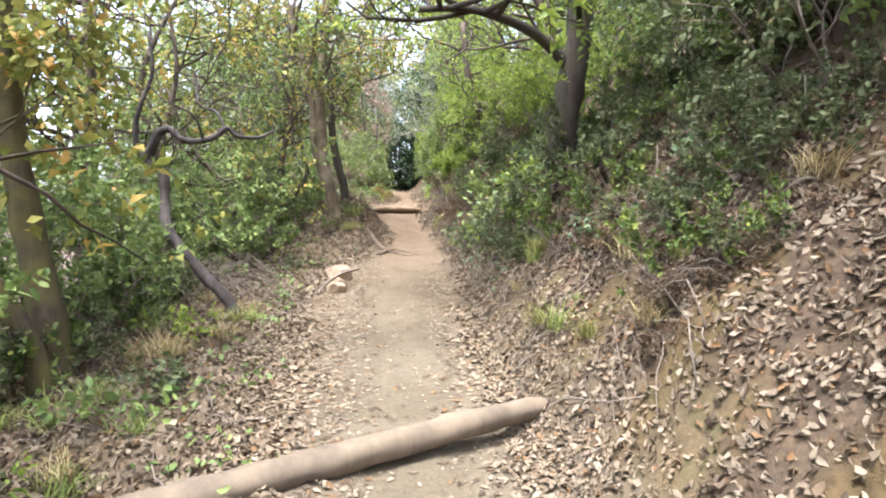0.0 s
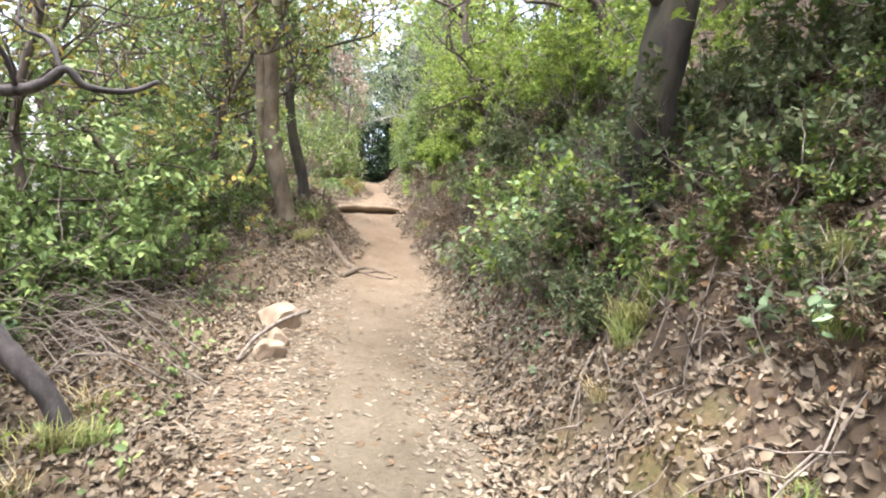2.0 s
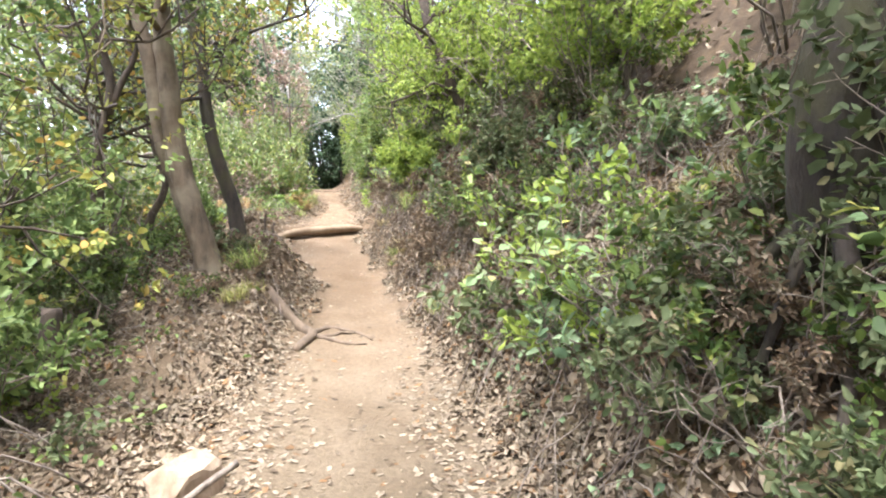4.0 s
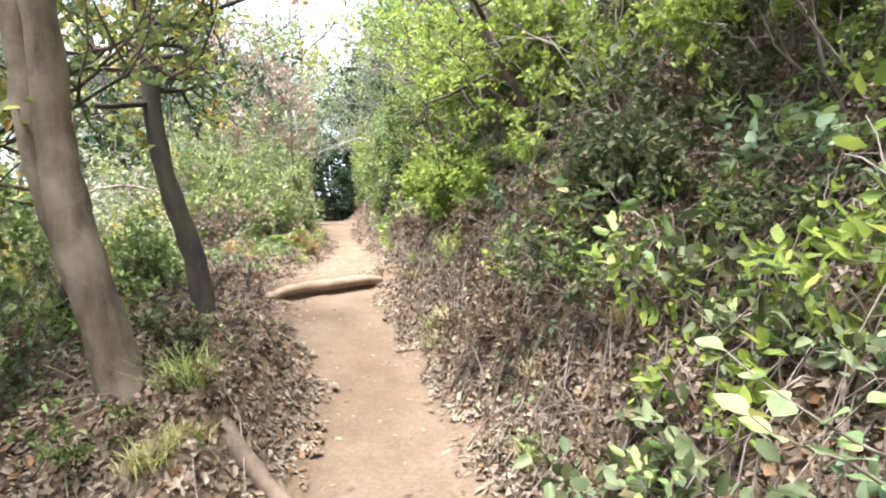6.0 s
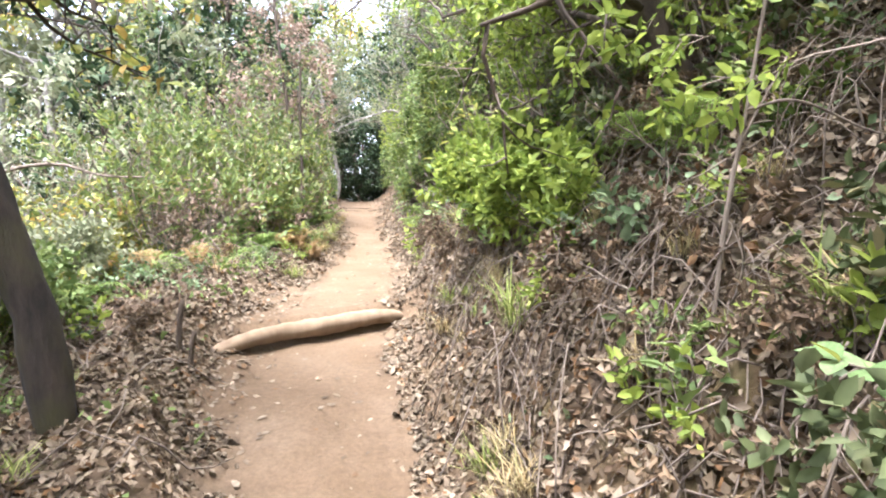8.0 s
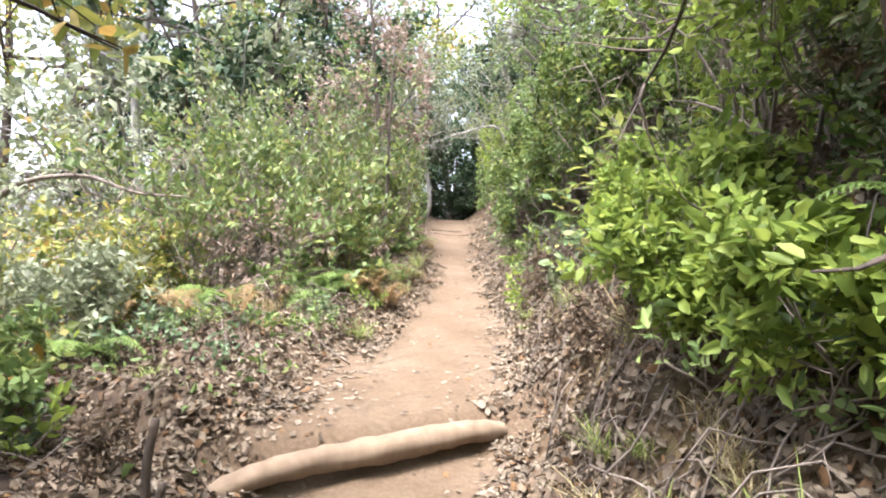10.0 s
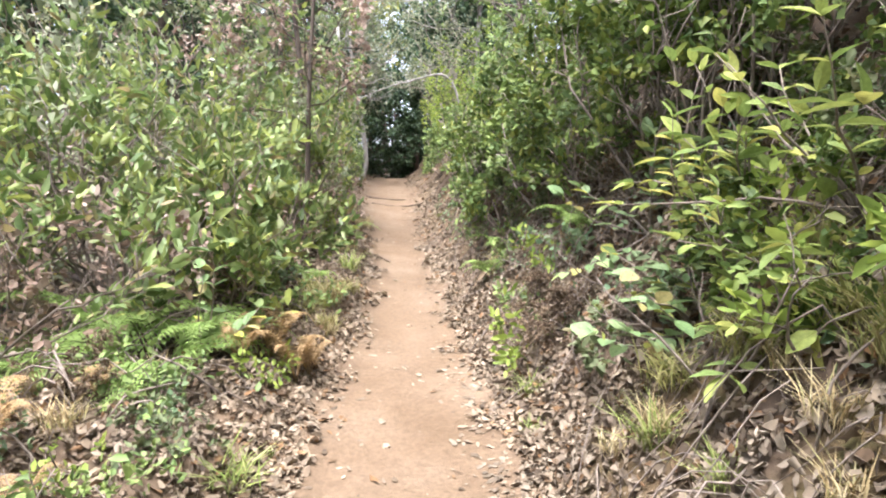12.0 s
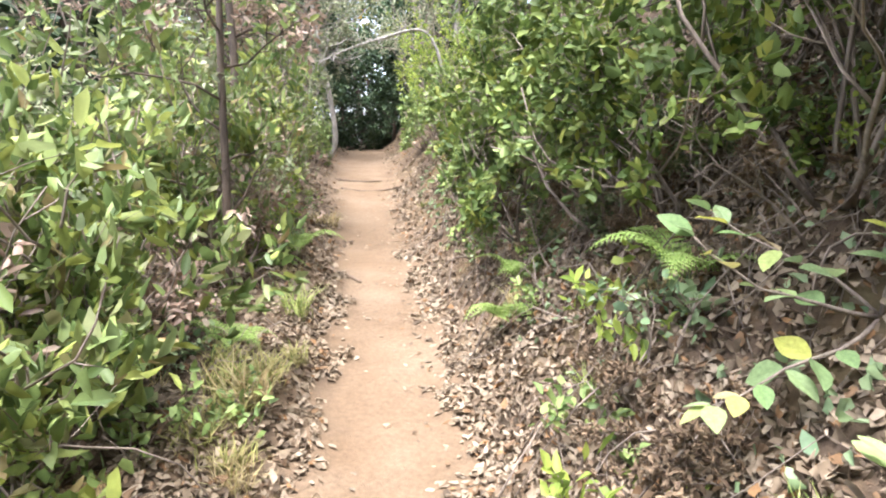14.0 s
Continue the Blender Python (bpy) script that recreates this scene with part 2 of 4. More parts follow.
def mesh_from(name, verts, faces, mat, smooth=True):
    me = bpy.data.meshes.new(name)
    me.from_pydata(verts, [], faces)
    me.materials.append(mat)
    if smooth:
        me.polygons.foreach_set("use_smooth", [True] * len(me.polygons))
    me.update()
    return me


def part(name, me, parent, label="", kind=""):
    ob = new(name, me)
    ob.parent = parent
    return tagged(ob, label, kind=kind)


def thing(name, loc, label, category, group=""):
    ob = new(name)
    ob.empty_display_size = 0.1
    ob.location = loc
    return tagged(ob, label, category, group)


def unit(v):
    v = np.asarray(v, float)
    return v / np.maximum(np.linalg.norm(v, axis=-1, keepdims=True), 1e-9)


def leaves(name, P, D, N, L, W, mat, fold=0.18, droop=0.15, wide=0.42, plain=False, crumple=0.0):
    """One mesh of many leaves: folded along the midrib, four corners each or six; crumple makes them uneven."""
    P, D = np.asarray(P, float), unit(D)
    S = unit(np.cross(N, D))
    U = np.cross(D, S)
    L, W = np.asarray(L, float)[:, None], np.asarray(W, float)[:, None]
    tip = P + D * L - U * L * droop
    n = len(P)
    if plain:
        mid = P + D * L * wide
        V, k, F = np.stack([P, mid + S * W / 2 + U * W * fold, mid - S * W / 2 + U * W * fold, tip], 1), 4, np.array([[0, 2, 1], [1, 2, 3]])
    else:
        lo, hi = P + D * L * wide * 0.62 - U * L * droop * 0.15, P + D * L * (wide + 0.27) - U * L * droop * 0.6
        side, rim = S * W / 2, U * W * fold
        V, k, F = np.stack([P, lo + side * .9 + rim, hi + side * .86 + rim, tip, hi - side * .86 + rim, lo - side * .9 + rim], 1), 6, np.array([[0, 3, 2, 1], [0, 5, 4, 3]])
    if crumple:
        V = V + np.random.RandomState(n).normal(0, 1, V.shape) * (L * crumple)[:, None]
    m = F.shape[1]
    F = ((np.arange(n) * k)[:, None, None] + F[None]).reshape(-1, m)
    me = bpy.data.meshes.new(name)
    me.vertices.add(n * k)
    me.vertices.foreach_set("co", V.reshape(-1).astype(np.float32))
    me.loops.add(F.size)
    me.loops.foreach_set("vertex_index", F.reshape(-1).astype(np.int32))
    me.polygons.add(len(F))
    me.polygons.foreach_set("loop_start", np.arange(0, F.size, m, dtype=np.int32))
    me.update(calc_edges=True)
    me.materials.append(mat)
    return me


def tubes(name, runs, mat):
    """One mesh of round, tapering, slightly uneven tubes: runs of (points, radii, sides)."""
    verts, faces = [], []
    r = random.Random(len(runs) * 7 + 1)
    for pts, radii, sides in runs:
        pts = np.asarray(pts, float)
        tan = unit(np.gradient(pts, axis=0))
        ref = np.array([0.31, 0.27, 0.91]) if abs(tan[0][2]) < 0.8 else np.array([0.9, 0.35, 0.2])
        a = unit(np.cross(tan, ref))
        b = np.cross(tan, a)
        o = len(verts)
        for i in range(len(pts)):
            for j in range(sides):
                w = 2 * math.pi * j / sides
                q = radii[i] * (1 + (r.uniform(-0.13, 0.13) if sides > 5 else 0))
                verts.append(tuple(pts[i] + (a[i] * math.cos(w) + b[i] * math.sin(w)) * q))
        for i in range(len(pts) - 1):
            for j in range(sides):
                k = (j + 1) % sides
                faces.append((o + i * sides + j, o + i * sides + k, o + (i + 1) * sides + k, o + (i + 1) * sides + j))
        faces.append(tuple(o + j for j in reversed(range(sides))))
        faces.append(tuple(o + (len(pts) - 1) * sides + j for j in range(sides)))
    return mesh_from(name, verts, faces, mat)


def smooth_run(pts, n):
    """A Catmull-Rom curve through points."""
    p = np.asarray(pts, float)
    p = np.vstack([2 * p[0] - p[1], p, 2 * p[-1] - p[-2]])
    out = []
    for i in range(1, len(p) - 2):
        for t in np.linspace(0, 1, n, endpoint=False):
            out.append(0.5 * (2 * p[i] + (p[i + 1] - p[i - 1]) * t + (2 * p[i - 1] - 5 * p[i] + 4 * p[i + 1] - p[i + 2]) * t * t + (3 * p[i] - p[i - 1] - 3 * p[i + 1] + p[i + 2]) * t ** 3))
    out.append(p[-2])
    return np.array(out)


def limb(pts, r0, r1, n=5, sides=10):
    c = smooth_run(pts, n)
    return (c, np.linspace(r0, r1, len(c)), sides)


def over_trail(p, room=0.12, head=2.55):
    """Whether a place hangs in the open way over the trail."""
    y = p[1]
    if y > 31.5 or p[2] > np.interp(y, Y_PATH, Z_PATH) + head:
        return False
    room += 0.32 * max(0.0, noise.noise((p[0] * .5, y * 1.1, p[2] * 1.4)) + .25)
    return np.interp(y, Y_EDGE, X_LEFT) - room < p[0] < np.interp(y, Y_EDGE, X_RIGHT) + room


def grow(r, p, d, length, rad, depth, kids, runs, tips, spread=0.8, lift=0.12, wig=0.22, clear=True, bare=False):
    """Branches from a point; runs takes the tubes, tips the places and ways of the leaf-bearing twigs. Growth stops at the open trail."""
    n = 5 if depth else 4
    pts, q, way = [np.array(p, float)], np.array(p, float), unit(d)
    for _ in range(n):
        way = unit(way + r.normal(0, wig, 3) + np.array([0, 0, lift]))
        q = q + way * length / n
        if clear and over_trail(q):
            break
        pts.append(q)
    n = len(pts) - 1
    if n < 1:
        return
    if depth or not bare:
        runs.append((pts, np.linspace(rad, rad * 0.35, n + 1), 6 if rad > 0.02 else 3))
    if depth == 0:
        for i in range(1, n + 1):
            tips.append((pts[i], unit(pts[i] - pts[i - 1])))
        return
    for i in range(kids):
        f = 0.3 + 0.7 * (i + r.uniform(0, 1)) / kids
        k = min(int(f * n), n - 1)
        o = pts[k] + (pts[k + 1] - pts[k]) * (f * n - k if f < 1 else 1)
        axis = unit(pts[k + 1] - pts[k])
        side = unit(np.cross(axis, r.normal(0, 1, 3)))
        grow(r, o, axis * (1 - spread * 0.5) + side * spread, length * r.uniform(0.4, 0.65), rad * 0.5, depth - 1, kids, runs, tips, spread, lift, wig, clear, bare)


def moved(runs, o):
    return [(np.asarray(c) - o, rad, sides) for c, rad, sides in runs]


def leaf_cloud(name, r, tips, per, size, slim, mat, out=0.9, flat=0.6, droop=0.15, upright=0.0, plain=False):
    gap = r.uniform(0, 40, 3)
    kept = [t for t in tips if noise.noise(Vector(t[0] * (1.7 if size < .1 else 1.2) + gap)) > (-2 if mat is G_DARK else -.24)]
    tips = kept if len(kept) > 8 else tips
    tp = np.repeat(np.array([t[0] for t in tips]), per, 0)
    td = np.repeat(np.array([t[1] for t in tips]), per, 0)
    n = len(tp)
    side = unit(np.cross(td, r.normal(0, 1, (n, 3))))
    D = unit(td * r.uniform(0.2, 0.9, (n, 1)) + side * out + np.array([0, 0, upright]))
    N = unit(r.normal(0, 1, (n, 3)) * (1 - flat) + np.array([0, 0, 1.0]) * flat + r.normal(0, .3, (n, 3)))
    L = size * r.uniform(0.6, 1.2, n)
    return leaves(name, tp + r.normal(0, size * 0.35, (n, 3)), D, N, L, L * slim * r.uniform(.8, 1.2, n), mat, fold=r.uniform(.02, .34, (n, 1)), droop=r.uniform(droop - .2, droop + .25, (n, 1)), plain=plain, crumple=.0 if plain else .045)


# ---- the ground: one sheet ----


def ground():
    xs = np.concatenate([-np.geomspace(600, 3.4, 34), np.linspace(-3.2, 3.4, 96), np.geomspace(3.6, 600, 34)])
    ys = np.concatenate([-np.geomspace(400, 3, 14), np.linspace(-2.6, 21, 330), np.linspace(21.2, 48, 90), np.geomspace(49, 900, 20)])
    X, Y = np.meshgrid(xs, ys)
    Z = land(X.ravel(), Y.ravel())
    n = len(xs)
    i, j = np.meshgrid(np.arange(n - 1), np.arange(len(ys) - 1))
    a = (j * n + i).ravel()
    F = np.stack([a, a + 1, a + n + 1, a + n], 1)
    me = mesh_from("ground", np.stack([X.ravel(), Y.ravel(), Z], 1).tolist(), F.tolist(), SOIL)
    for name, v in (("trodden", worn(X.ravel(), Y.ravel())), ("ochre", bare_bank(X.ravel(), Y.ravel())), ("clay", np.maximum(np.clip((Y.ravel() - 4.5) / 6, 0, 1), .7 * (X.ravel() < -.5)))):
        me.attributes.new(name, "FLOAT", "POINT").data.foreach_set("value", v.astype(np.float32))
    return tagged(new("ground", me), "worn dirt trail between a leafy bank and a wooded slope", "ground", kind="structure")


ground()

# ---- trees beside the trail ----


def tree(name, base, label, bark, runs, boughs, leaf, size, slim=0.5, per=5, seed=1, depth=2, kids=4, group="", trunk_name="trunk", limbs=(), crown_label="", lift=0.1, flat=0.6, clear=True, plain=False):
    """A tree: trunk runs and limb runs in world places, and boughs (start, way, length) that carry the crown."""
    r = np.random.RandomState(seed)
    base = Vector(base)
    ob = thing(name, base, label, "tree", group)
    o = np.array(base)
    for c, rad, sides in runs:
        part(trunk_name, tubes(trunk_name, [(np.asarray(c) - o, rad, sides)], bark), ob)
    for c, rad, sides in limbs:
        part("limb", tubes("limb", [(np.asarray(c) - o, rad, sides)], bark), ob)
    rest, tips = [], []
    for p, d, length, rad in boughs:
        br = []
        grow(r, p, np.array(d, float), length, rad, depth, kids, br, tips, lift=lift, clear=clear, bare=plain)
        if br:
            part("bough", tubes("bough", moved(br[:1], o), bark), ob)
            rest += br[1:]
    if rest:
        part("twig_mass", tubes("twig_mass", moved(rest, o), bark), ob, kind="stuff")
        part("crown", leaf_cloud("crown", r, [(p - o, d) for p, d in tips], per, size, slim, leaf, flat=flat, plain=plain), ob, crown_label, "stuff")
    return ob


def fan(r, points, n, length, rad, up=0.3, bias=(0, 0, 0)):
    """n boughs that leave points of a limb to all sides."""
    out = []
    for i in range(n):
        p = points[i % len(points)]
        a = r.uniform(0, 6.28)
        d = np.array([math.cos(a), math.sin(a), up + r.uniform(-.3, .3)]) + np.array(bias)
        out.append((p, d, length * r.uniform(.7, 1.2), rad))
    return out


R = np.random.RandomState(11)

# mossy twin-stemmed tree by the start
c1 = limb([at(-2.12, 3.86, .15), (-2.17, 3.86, 0.8), (-2.33, 3.88, 1.6), (-2.42, 3.9, 2.6), (-2.3, 4.0, 4.2)], .115, .06, 5, 12)
c2 = limb([at(-2.1, 3.74, .15), (-2.2, 3.68, .72), (-2.42, 3.55, 1.2), (-2.9, 3.3, 2.0), (-3.2, 3.1, 3.2)], .085, .045, 5, 10)
tree("mossy_tree", at(-2.12, 3.86), "twin-stemmed tree with dark mossy bark on the slope", BARK_MOSSY, [c1, c2],
     fan(R, list(c1[0][14:]) + list(c2[0][12:]), 14, 1.3, .014, .35, (.3, .7, .2)), G_OLIVE, .08, .55, 5, 21)

# crooked dead tree with bare twisted arms
stem = limb([at(-1.29, 5.12, .1), (-1.42, 5.15, .74), (-1.65, 5.2, .98), (-1.97, 5.3, 1.34), (-2.03, 5.38, 1.6), (-2.05, 5.4, 1.85), (-2.18, 5.4, 1.96), (-2.12, 5.4, 2.12), (-2.08, 5.4, 2.24)], .052, .04, 6, 10)
arm = limb([(-2.1, 5.4, 2.2), (-1.98, 5.38, 2.24), (-1.88, 5.38, 2.15), (-1.7, 5.4, 2.15), (-1.58, 5.4, 2.2), (-1.5, 5.42, 2.27), (-1.42, 5.45, 2.2), (-1.25, 5.5, 2.2), (-1.12, 5.55, 2.27)], .036, .012, 6, 8)
arm2 = limb([(-2.18, 5.4, 1.96), (-2.27, 5.42, 2.06), (-2.29, 5.42, 2.25), (-2.24, 5.42, 2.45), (-2.15, 5.45, 2.75), (-2.2, 5.5, 3.1)], .034, .012, 5, 8)
arm3 = limb([(-1.52, 5.42, 2.26), (-1.62, 5.5, 2.42), (-1.8, 5.6, 2.5), (-1.85, 5.7, 2.75)], .016, .006, 5, 6)
arm4 = limb([(-1.7, 5.4, 2.15), (-1.75, 5.3, 2.35), (-1.95, 5.2, 2.45), (-2.1, 5.2, 2.6)], .014, .005, 5, 6)
ob = tree("crooked_dead_tree", at(-1.29, 5.12), "leaning crooked dead tree with silver weathered wood", BARK_SILVER, [stem], [], None, 0, limbs=[arm, arm2, arm3, arm4])
tw = []
for c in (arm, arm2, arm3):
    for i in range(7):
        grow(R, c[0][R.randint(4, len(c[0]))], R.normal(0, 1, 3), R.uniform(.25, .6), .007, 1, 3, tw, [], wig=.5)
part("twig_mass", tubes("twig_mass", moved(tw, np.array(ob.location)), BARK_DARK), ob, "fine dark bare twigs", "stuff")

# smooth forked tree on the berm
a1 = limb([at(-.93, 9.4, .15), (-.97, 9.4, 1.62), (-1.06, 9.4, 2.05), (-1.14, 9.42, 2.45), (-1.17, 9.42, 3.0), (-1.19, 9.42, 3.6), (-1.1, 9.5, 4.6), (-1.2, 9.6, 5.8)], .115, .05, 5, 14)
a2 = limb([(-1.02, 9.43, 1.75), (-1.17, 9.45, 2.25), (-1.27, 9.45, 2.65), (-1.3, 9.45, 3.1), (-1.38, 9.45, 3.6), (-1.7, 9.4, 4.8), (-1.9, 9.4, 5.6)], .075, .04, 5, 12)
tree("forked_tree", at(-.93, 9.4), "forked tree with smooth grey-brown bark on the berm", BARK_GREY, [a1, a2],
     fan(R, list(a1[0][24:]) + list(a2[0][20:]), 16, 1.5, .028, .15), G_OLIVE, .07, .5, 4, 23, flat=.5)

# dark mossy leaning tree behind it
b1 = limb([at(-.9, 11.1, .15), (-.96, 11.1, 2.08), (-1.11, 11.1, 2.64), (-1.18, 11.12, 3.15), (-1.2, 11.15, 3.7), (-1.35, 11.2, 4.7), (-1.2, 11.4, 5.8)], .085, .045, 5, 12)
tree("leaning_mossy_tree", at(-.9, 11.1), "slim leaning tree with dark moss on the bark", BARK_BANK, [b1],
     fan(R, list(b1[0][16:]), 11, 1.5, .026, .1, (0, .2, 0)), G_OLIVE, .08, .5, 4, 25)

# thin stems in the undergrowth
s1 = limb([at(-1.85, 9.6, .1), (-1.85, 9.6, 1.9), (-1.76, 9.55, 2.6), (-1.66, 9.6, 3.1), (-1.77, 9.6, 3.8), (-1.6, 9.7, 5.0)], .06, .025, 5, 9)
s2 = limb([(-1.74, 9.56, 2.7), (-1.6, 9.6, 3.05), (-1.45, 9.65, 3.4), (-1.35, 9.7, 4.2)], .035, .015, 5, 7)
tree("thin_oak", at(-1.85, 9.6), "thin dark oak with twisting stems", BARK_DARK, [s1], fan(R, list(s1[0][10:]) + list(s2[0][6:]), 14, 1.3, .02, .1), G_MID, .065, .55, 4, 27, limbs=[s2])
s3 = limb([at(-2.2, 8.7, .1), (-2.2, 8.6, 1.3), (-2.4, 8.3, 1.95), (-2.75, 8.3, 2.4), (-3.1, 8.3, 3.2)], .045, .02, 5, 8)
tree("thin_oak", at(-2.2, 8.7), "thin dark oak bending over the slope", BARK_DARK, [s3], fan(R, list(s3[0][8:]), 10, 1.2, .018, .1), G_MID, .065, .55, 4, 29)
s4 = limb([at(-2.75, 7.4, .1), (-2.7, 7.4, 1.4), (-2.85, 7.5, 2.3), (-2.7, 7.6, 3.3), (-2.9, 7.7, 4.4)], .05, .02, 5, 8)
tree("thin_oak", at(-2.75, 7.4), "thin dark oak beside the trail", BARK_DARK, [s4], fan(R, list(s4[0][6:]), 12, 1.4, .02, .1), G_OLIVE, .065, .55, 4, 31)
s5 = limb([at(-1.75, 10.9, .1), (-1.78, 10.9, 1.9), (-1.6, 10.9, 2.3), (-1.7, 10.9, 2.8), (-1.85, 10.9, 3.6), (-1.75, 10.9, 4.6)], .05, .02, 5, 8)
tree("thin_oak", at(-1.75, 10.9), "thin crooked dark oak in the undergrowth", BARK_DARK, [s5], fan(R, list(s5[0][12:]), 10, 1.2, .02, .1), G_OLIVE, .065, .55, 4, 33)

# trees that lean out of the bank
t1 = limb([at(1.95, 11.2, .15), (1.87, 11.2, 2.95), (1.78, 11.2, 3.1), (1.58, 11.2, 3.5), (1.35, 11.2, 4.2), (1.25, 11.3, 5.2)], .09, .05, 5, 12)
tree("bank_tree", at(1.95, 11.2), "dark tree leaning out of the leafy bank", BARK_DARK, [t1], fan(R, list(t1[0][12:]), 12, 1.4, .026, .05, (-.2, 0, 0)), G_BRIGHT, .055, .5, 4, 35)
t2 = limb([at(1.8, 5.85, .3), (1.64, 5.78, 2.05), (1.68, 5.76, 2.6), (1.8, 5.8, 3.4), (1.75, 5.95, 4.4), (1.5, 6.2, 5.4)], .17, .09, 5, 14)
t2b = limb([(1.75, 5.78, 2.95), (1.3, 5.7, 3.3), (.7, 5.6, 3.45), (.2, 5.5, 3.4)], .06, .025, 5, 8)
bank_oak = tree("bank_tree", at(1.8, 5.85), "dark trunk with bare roots on the shady bank", BARK_BANK, [t2], fan(R, list(t2[0][15:]) + list(t2b[0][8:]), 18, 1.6, .03, .1), G_BRIGHT, .075, .5, 5, 37, limbs=[t2b])
for k, (x0, y0, x1, y1, r0) in enumerate([(1.5, 5.6, 1.15, 5.35, .04), (1.45, 5.75, 1.1, 5.85, .03), (1.5, 5.95, 1.2, 6.35, .035), (1.6, 5.55, 1.5, 4.9, .035)]):
    xm, ym = x0 * .5 + x1 * .5 + .04, y0 * .5 + y1 * .5
    run = [(1.62, 5.78, 2.0 - .03 * k), (x0, y0, max(float(land(x0, y0)) + .12, 1.72)), (xm, ym, float(land(xm, ym)) + .05), (x1, y1, float(land(x1, y1)) - .02)]
    part("root", tubes("root", moved([limb(run, r0, r0 * .25, 5, 8)], np.array(bank_oak.location)), BARK_BANK), bank_oak)
t3 = limb([at(2.6, 8.6, .3), (2.5, 8.6, 3.4), (2.2, 8.6, 4.4), (1.7, 8.7, 5.4)], .12, .06, 5, 10)
tree("bank_tree", at(2.6, 8.6), "dark tree rooted high on the bank", BARK_DARK, [t3], fan(R, list(t3[0][8:]), 12, 1.7, .03, 0, (-.3, 0, 0)), G_BRIGHT, .055, .5, 5, 39)

# ---- shrubs ----


def shrub(name, x, y, label, seed, height, stems, leaf, size, slim=.5, per=5, kids=4, bark=TWIG, wide=.5, flat=.6, upright=0., depth=2, group="", lift=.12, droop=.15, clear=True, plain=False, hollow=0.0):
    r = np.random.RandomState(seed)
    base = at(x, y) if clear else Vector((x, y, 0))
    ob = thing(name, base, label, "shrub", group)
    o = np.array(base)
    rest, tips = [], []
    lean = (-.25 if x > 0 else .1) if clear else 0
    for i in range(stems):
        a = 6.28 * i / stems + r.uniform(-.4, .4)
        br = []
        grow(r, o + np.array((.05 * math.cos(a), .05 * math.sin(a), -.1)), (math.cos(a) * wide + lean, math.sin(a) * wide, 1), height * r.uniform(.6, .95), .005 + height * .006, depth, kids, br, tips, lift=lift, clear=clear, bare=plain or abs(x) > 2.45)
        if br:
            part("stem", tubes("stem", moved(br[:1], o), bark), ob)
            rest += br[1:]
    if hollow:
        tips = [t for t in tips if t[0][2] > float(land(t[0][0], t[0][1])) + hollow] or tips[:4]
    if rest:
        part("twig_mass", tubes("twig_mass", moved(rest, o), bark), ob, kind="stuff")
    part("foliage", leaf_cloud("foliage", r, [(p - o, d) for p, d in tips], per, size, slim, leaf, flat=flat, upright=upright, droop=droop, plain=plain), ob, kind="stuff")
    return ob


def shrubs(name, places, labels, group, seed, height, **kw):
    for i, (x, y, s) in enumerate(places):
        shrub(name, x, y, labels[i % len(labels)], seed + i, height * s, group=group, hollow=.42 if x > 1.25 and 13.2 < y < 21 else 0., **kw)


def place(protos, spots, lean=0.0, seed=5, sink=0.02):
    """Copies of the models at (x, y, size) on the ground; the models themselves take the first spots."""
    r = random.Random(seed)
    for i, (x, y, s) in enumerate(spots):
        p = at(x, y, sink)
        m = Matrix.LocRotScale(p, Euler((r.uniform(-.1, .1), r.uniform(-.1, .1) + (-lean if x > 0 else lean), r.uniform(0, 6.28))), (s,) * 3)
        ob = protos[i % len(protos)]
        if i < len(protos):
            ob.matrix_basis = m
        else:
            ob = copy_thing(ob, Matrix())
            ob.matrix_basis = m


def spots(seed, n, x0, x1, y0, y1, s0, s1, clear=.15):
    r = random.Random(seed)
    out = []
    while len(out) < n:
        x, y = r.uniform(x0, x1), r.uniform(y0, y1)
        if np.interp(y, Y_EDGE, X_LEFT) - clear < x < np.interp(y, Y_EDGE, X_RIGHT) + clear:
            continue
        out.append((x, y, r.uniform(s0, s1)))
    return out


shrubs("bright_shrub", [(1.85, 11.8, .8), (2.1, 12.6, 1.3), (2.5, 9.2, 1.0), (2.4, 10.4, 1.1), (2.7, 7.2, .9), (2.3, 11.6, 1.2), (1.8, 12.4, 1.0), (1.72, 12.9, .9), (2.0, 11.1, .8), (1.32, 11.4, .34), (1.25, 11.9, .36), (1.3, 12.4, .33), (1.4, 12.9, .34), (2.3, 8.5, .8), (2.1, 9.8, .7), (1.6, 21, 1.1), (1.4, 23, .9), (1.6, 25.5, 1.2), (-1.3, 16.9, .7), (-1.9, 17.8, .9), (-.9, 19.0, .6)],
       ["dense shrub with small bright green leaves on the bank"], "bright shrubs on the bank", 500, 1.5, stems=7, leaf=G_BRIGHT, size=.055, per=8, kids=4)
shrubs("deep_green_shrub", [(2.4, 14.2, .9), (1.9, 15.1, 1.05), (1.65, 16.3, .9), (1.3, 17.7, .9), (1.3, 19.2, .9), (1.8, 15.6, 1.0), (1.75, 17.0, 1.0)],
       ["dense deep green shrub hanging out over the bank"], "deep green shrubs on the bank", 560, 1.5, stems=7, leaf=G_DEEP, size=.065, per=8, kids=4)
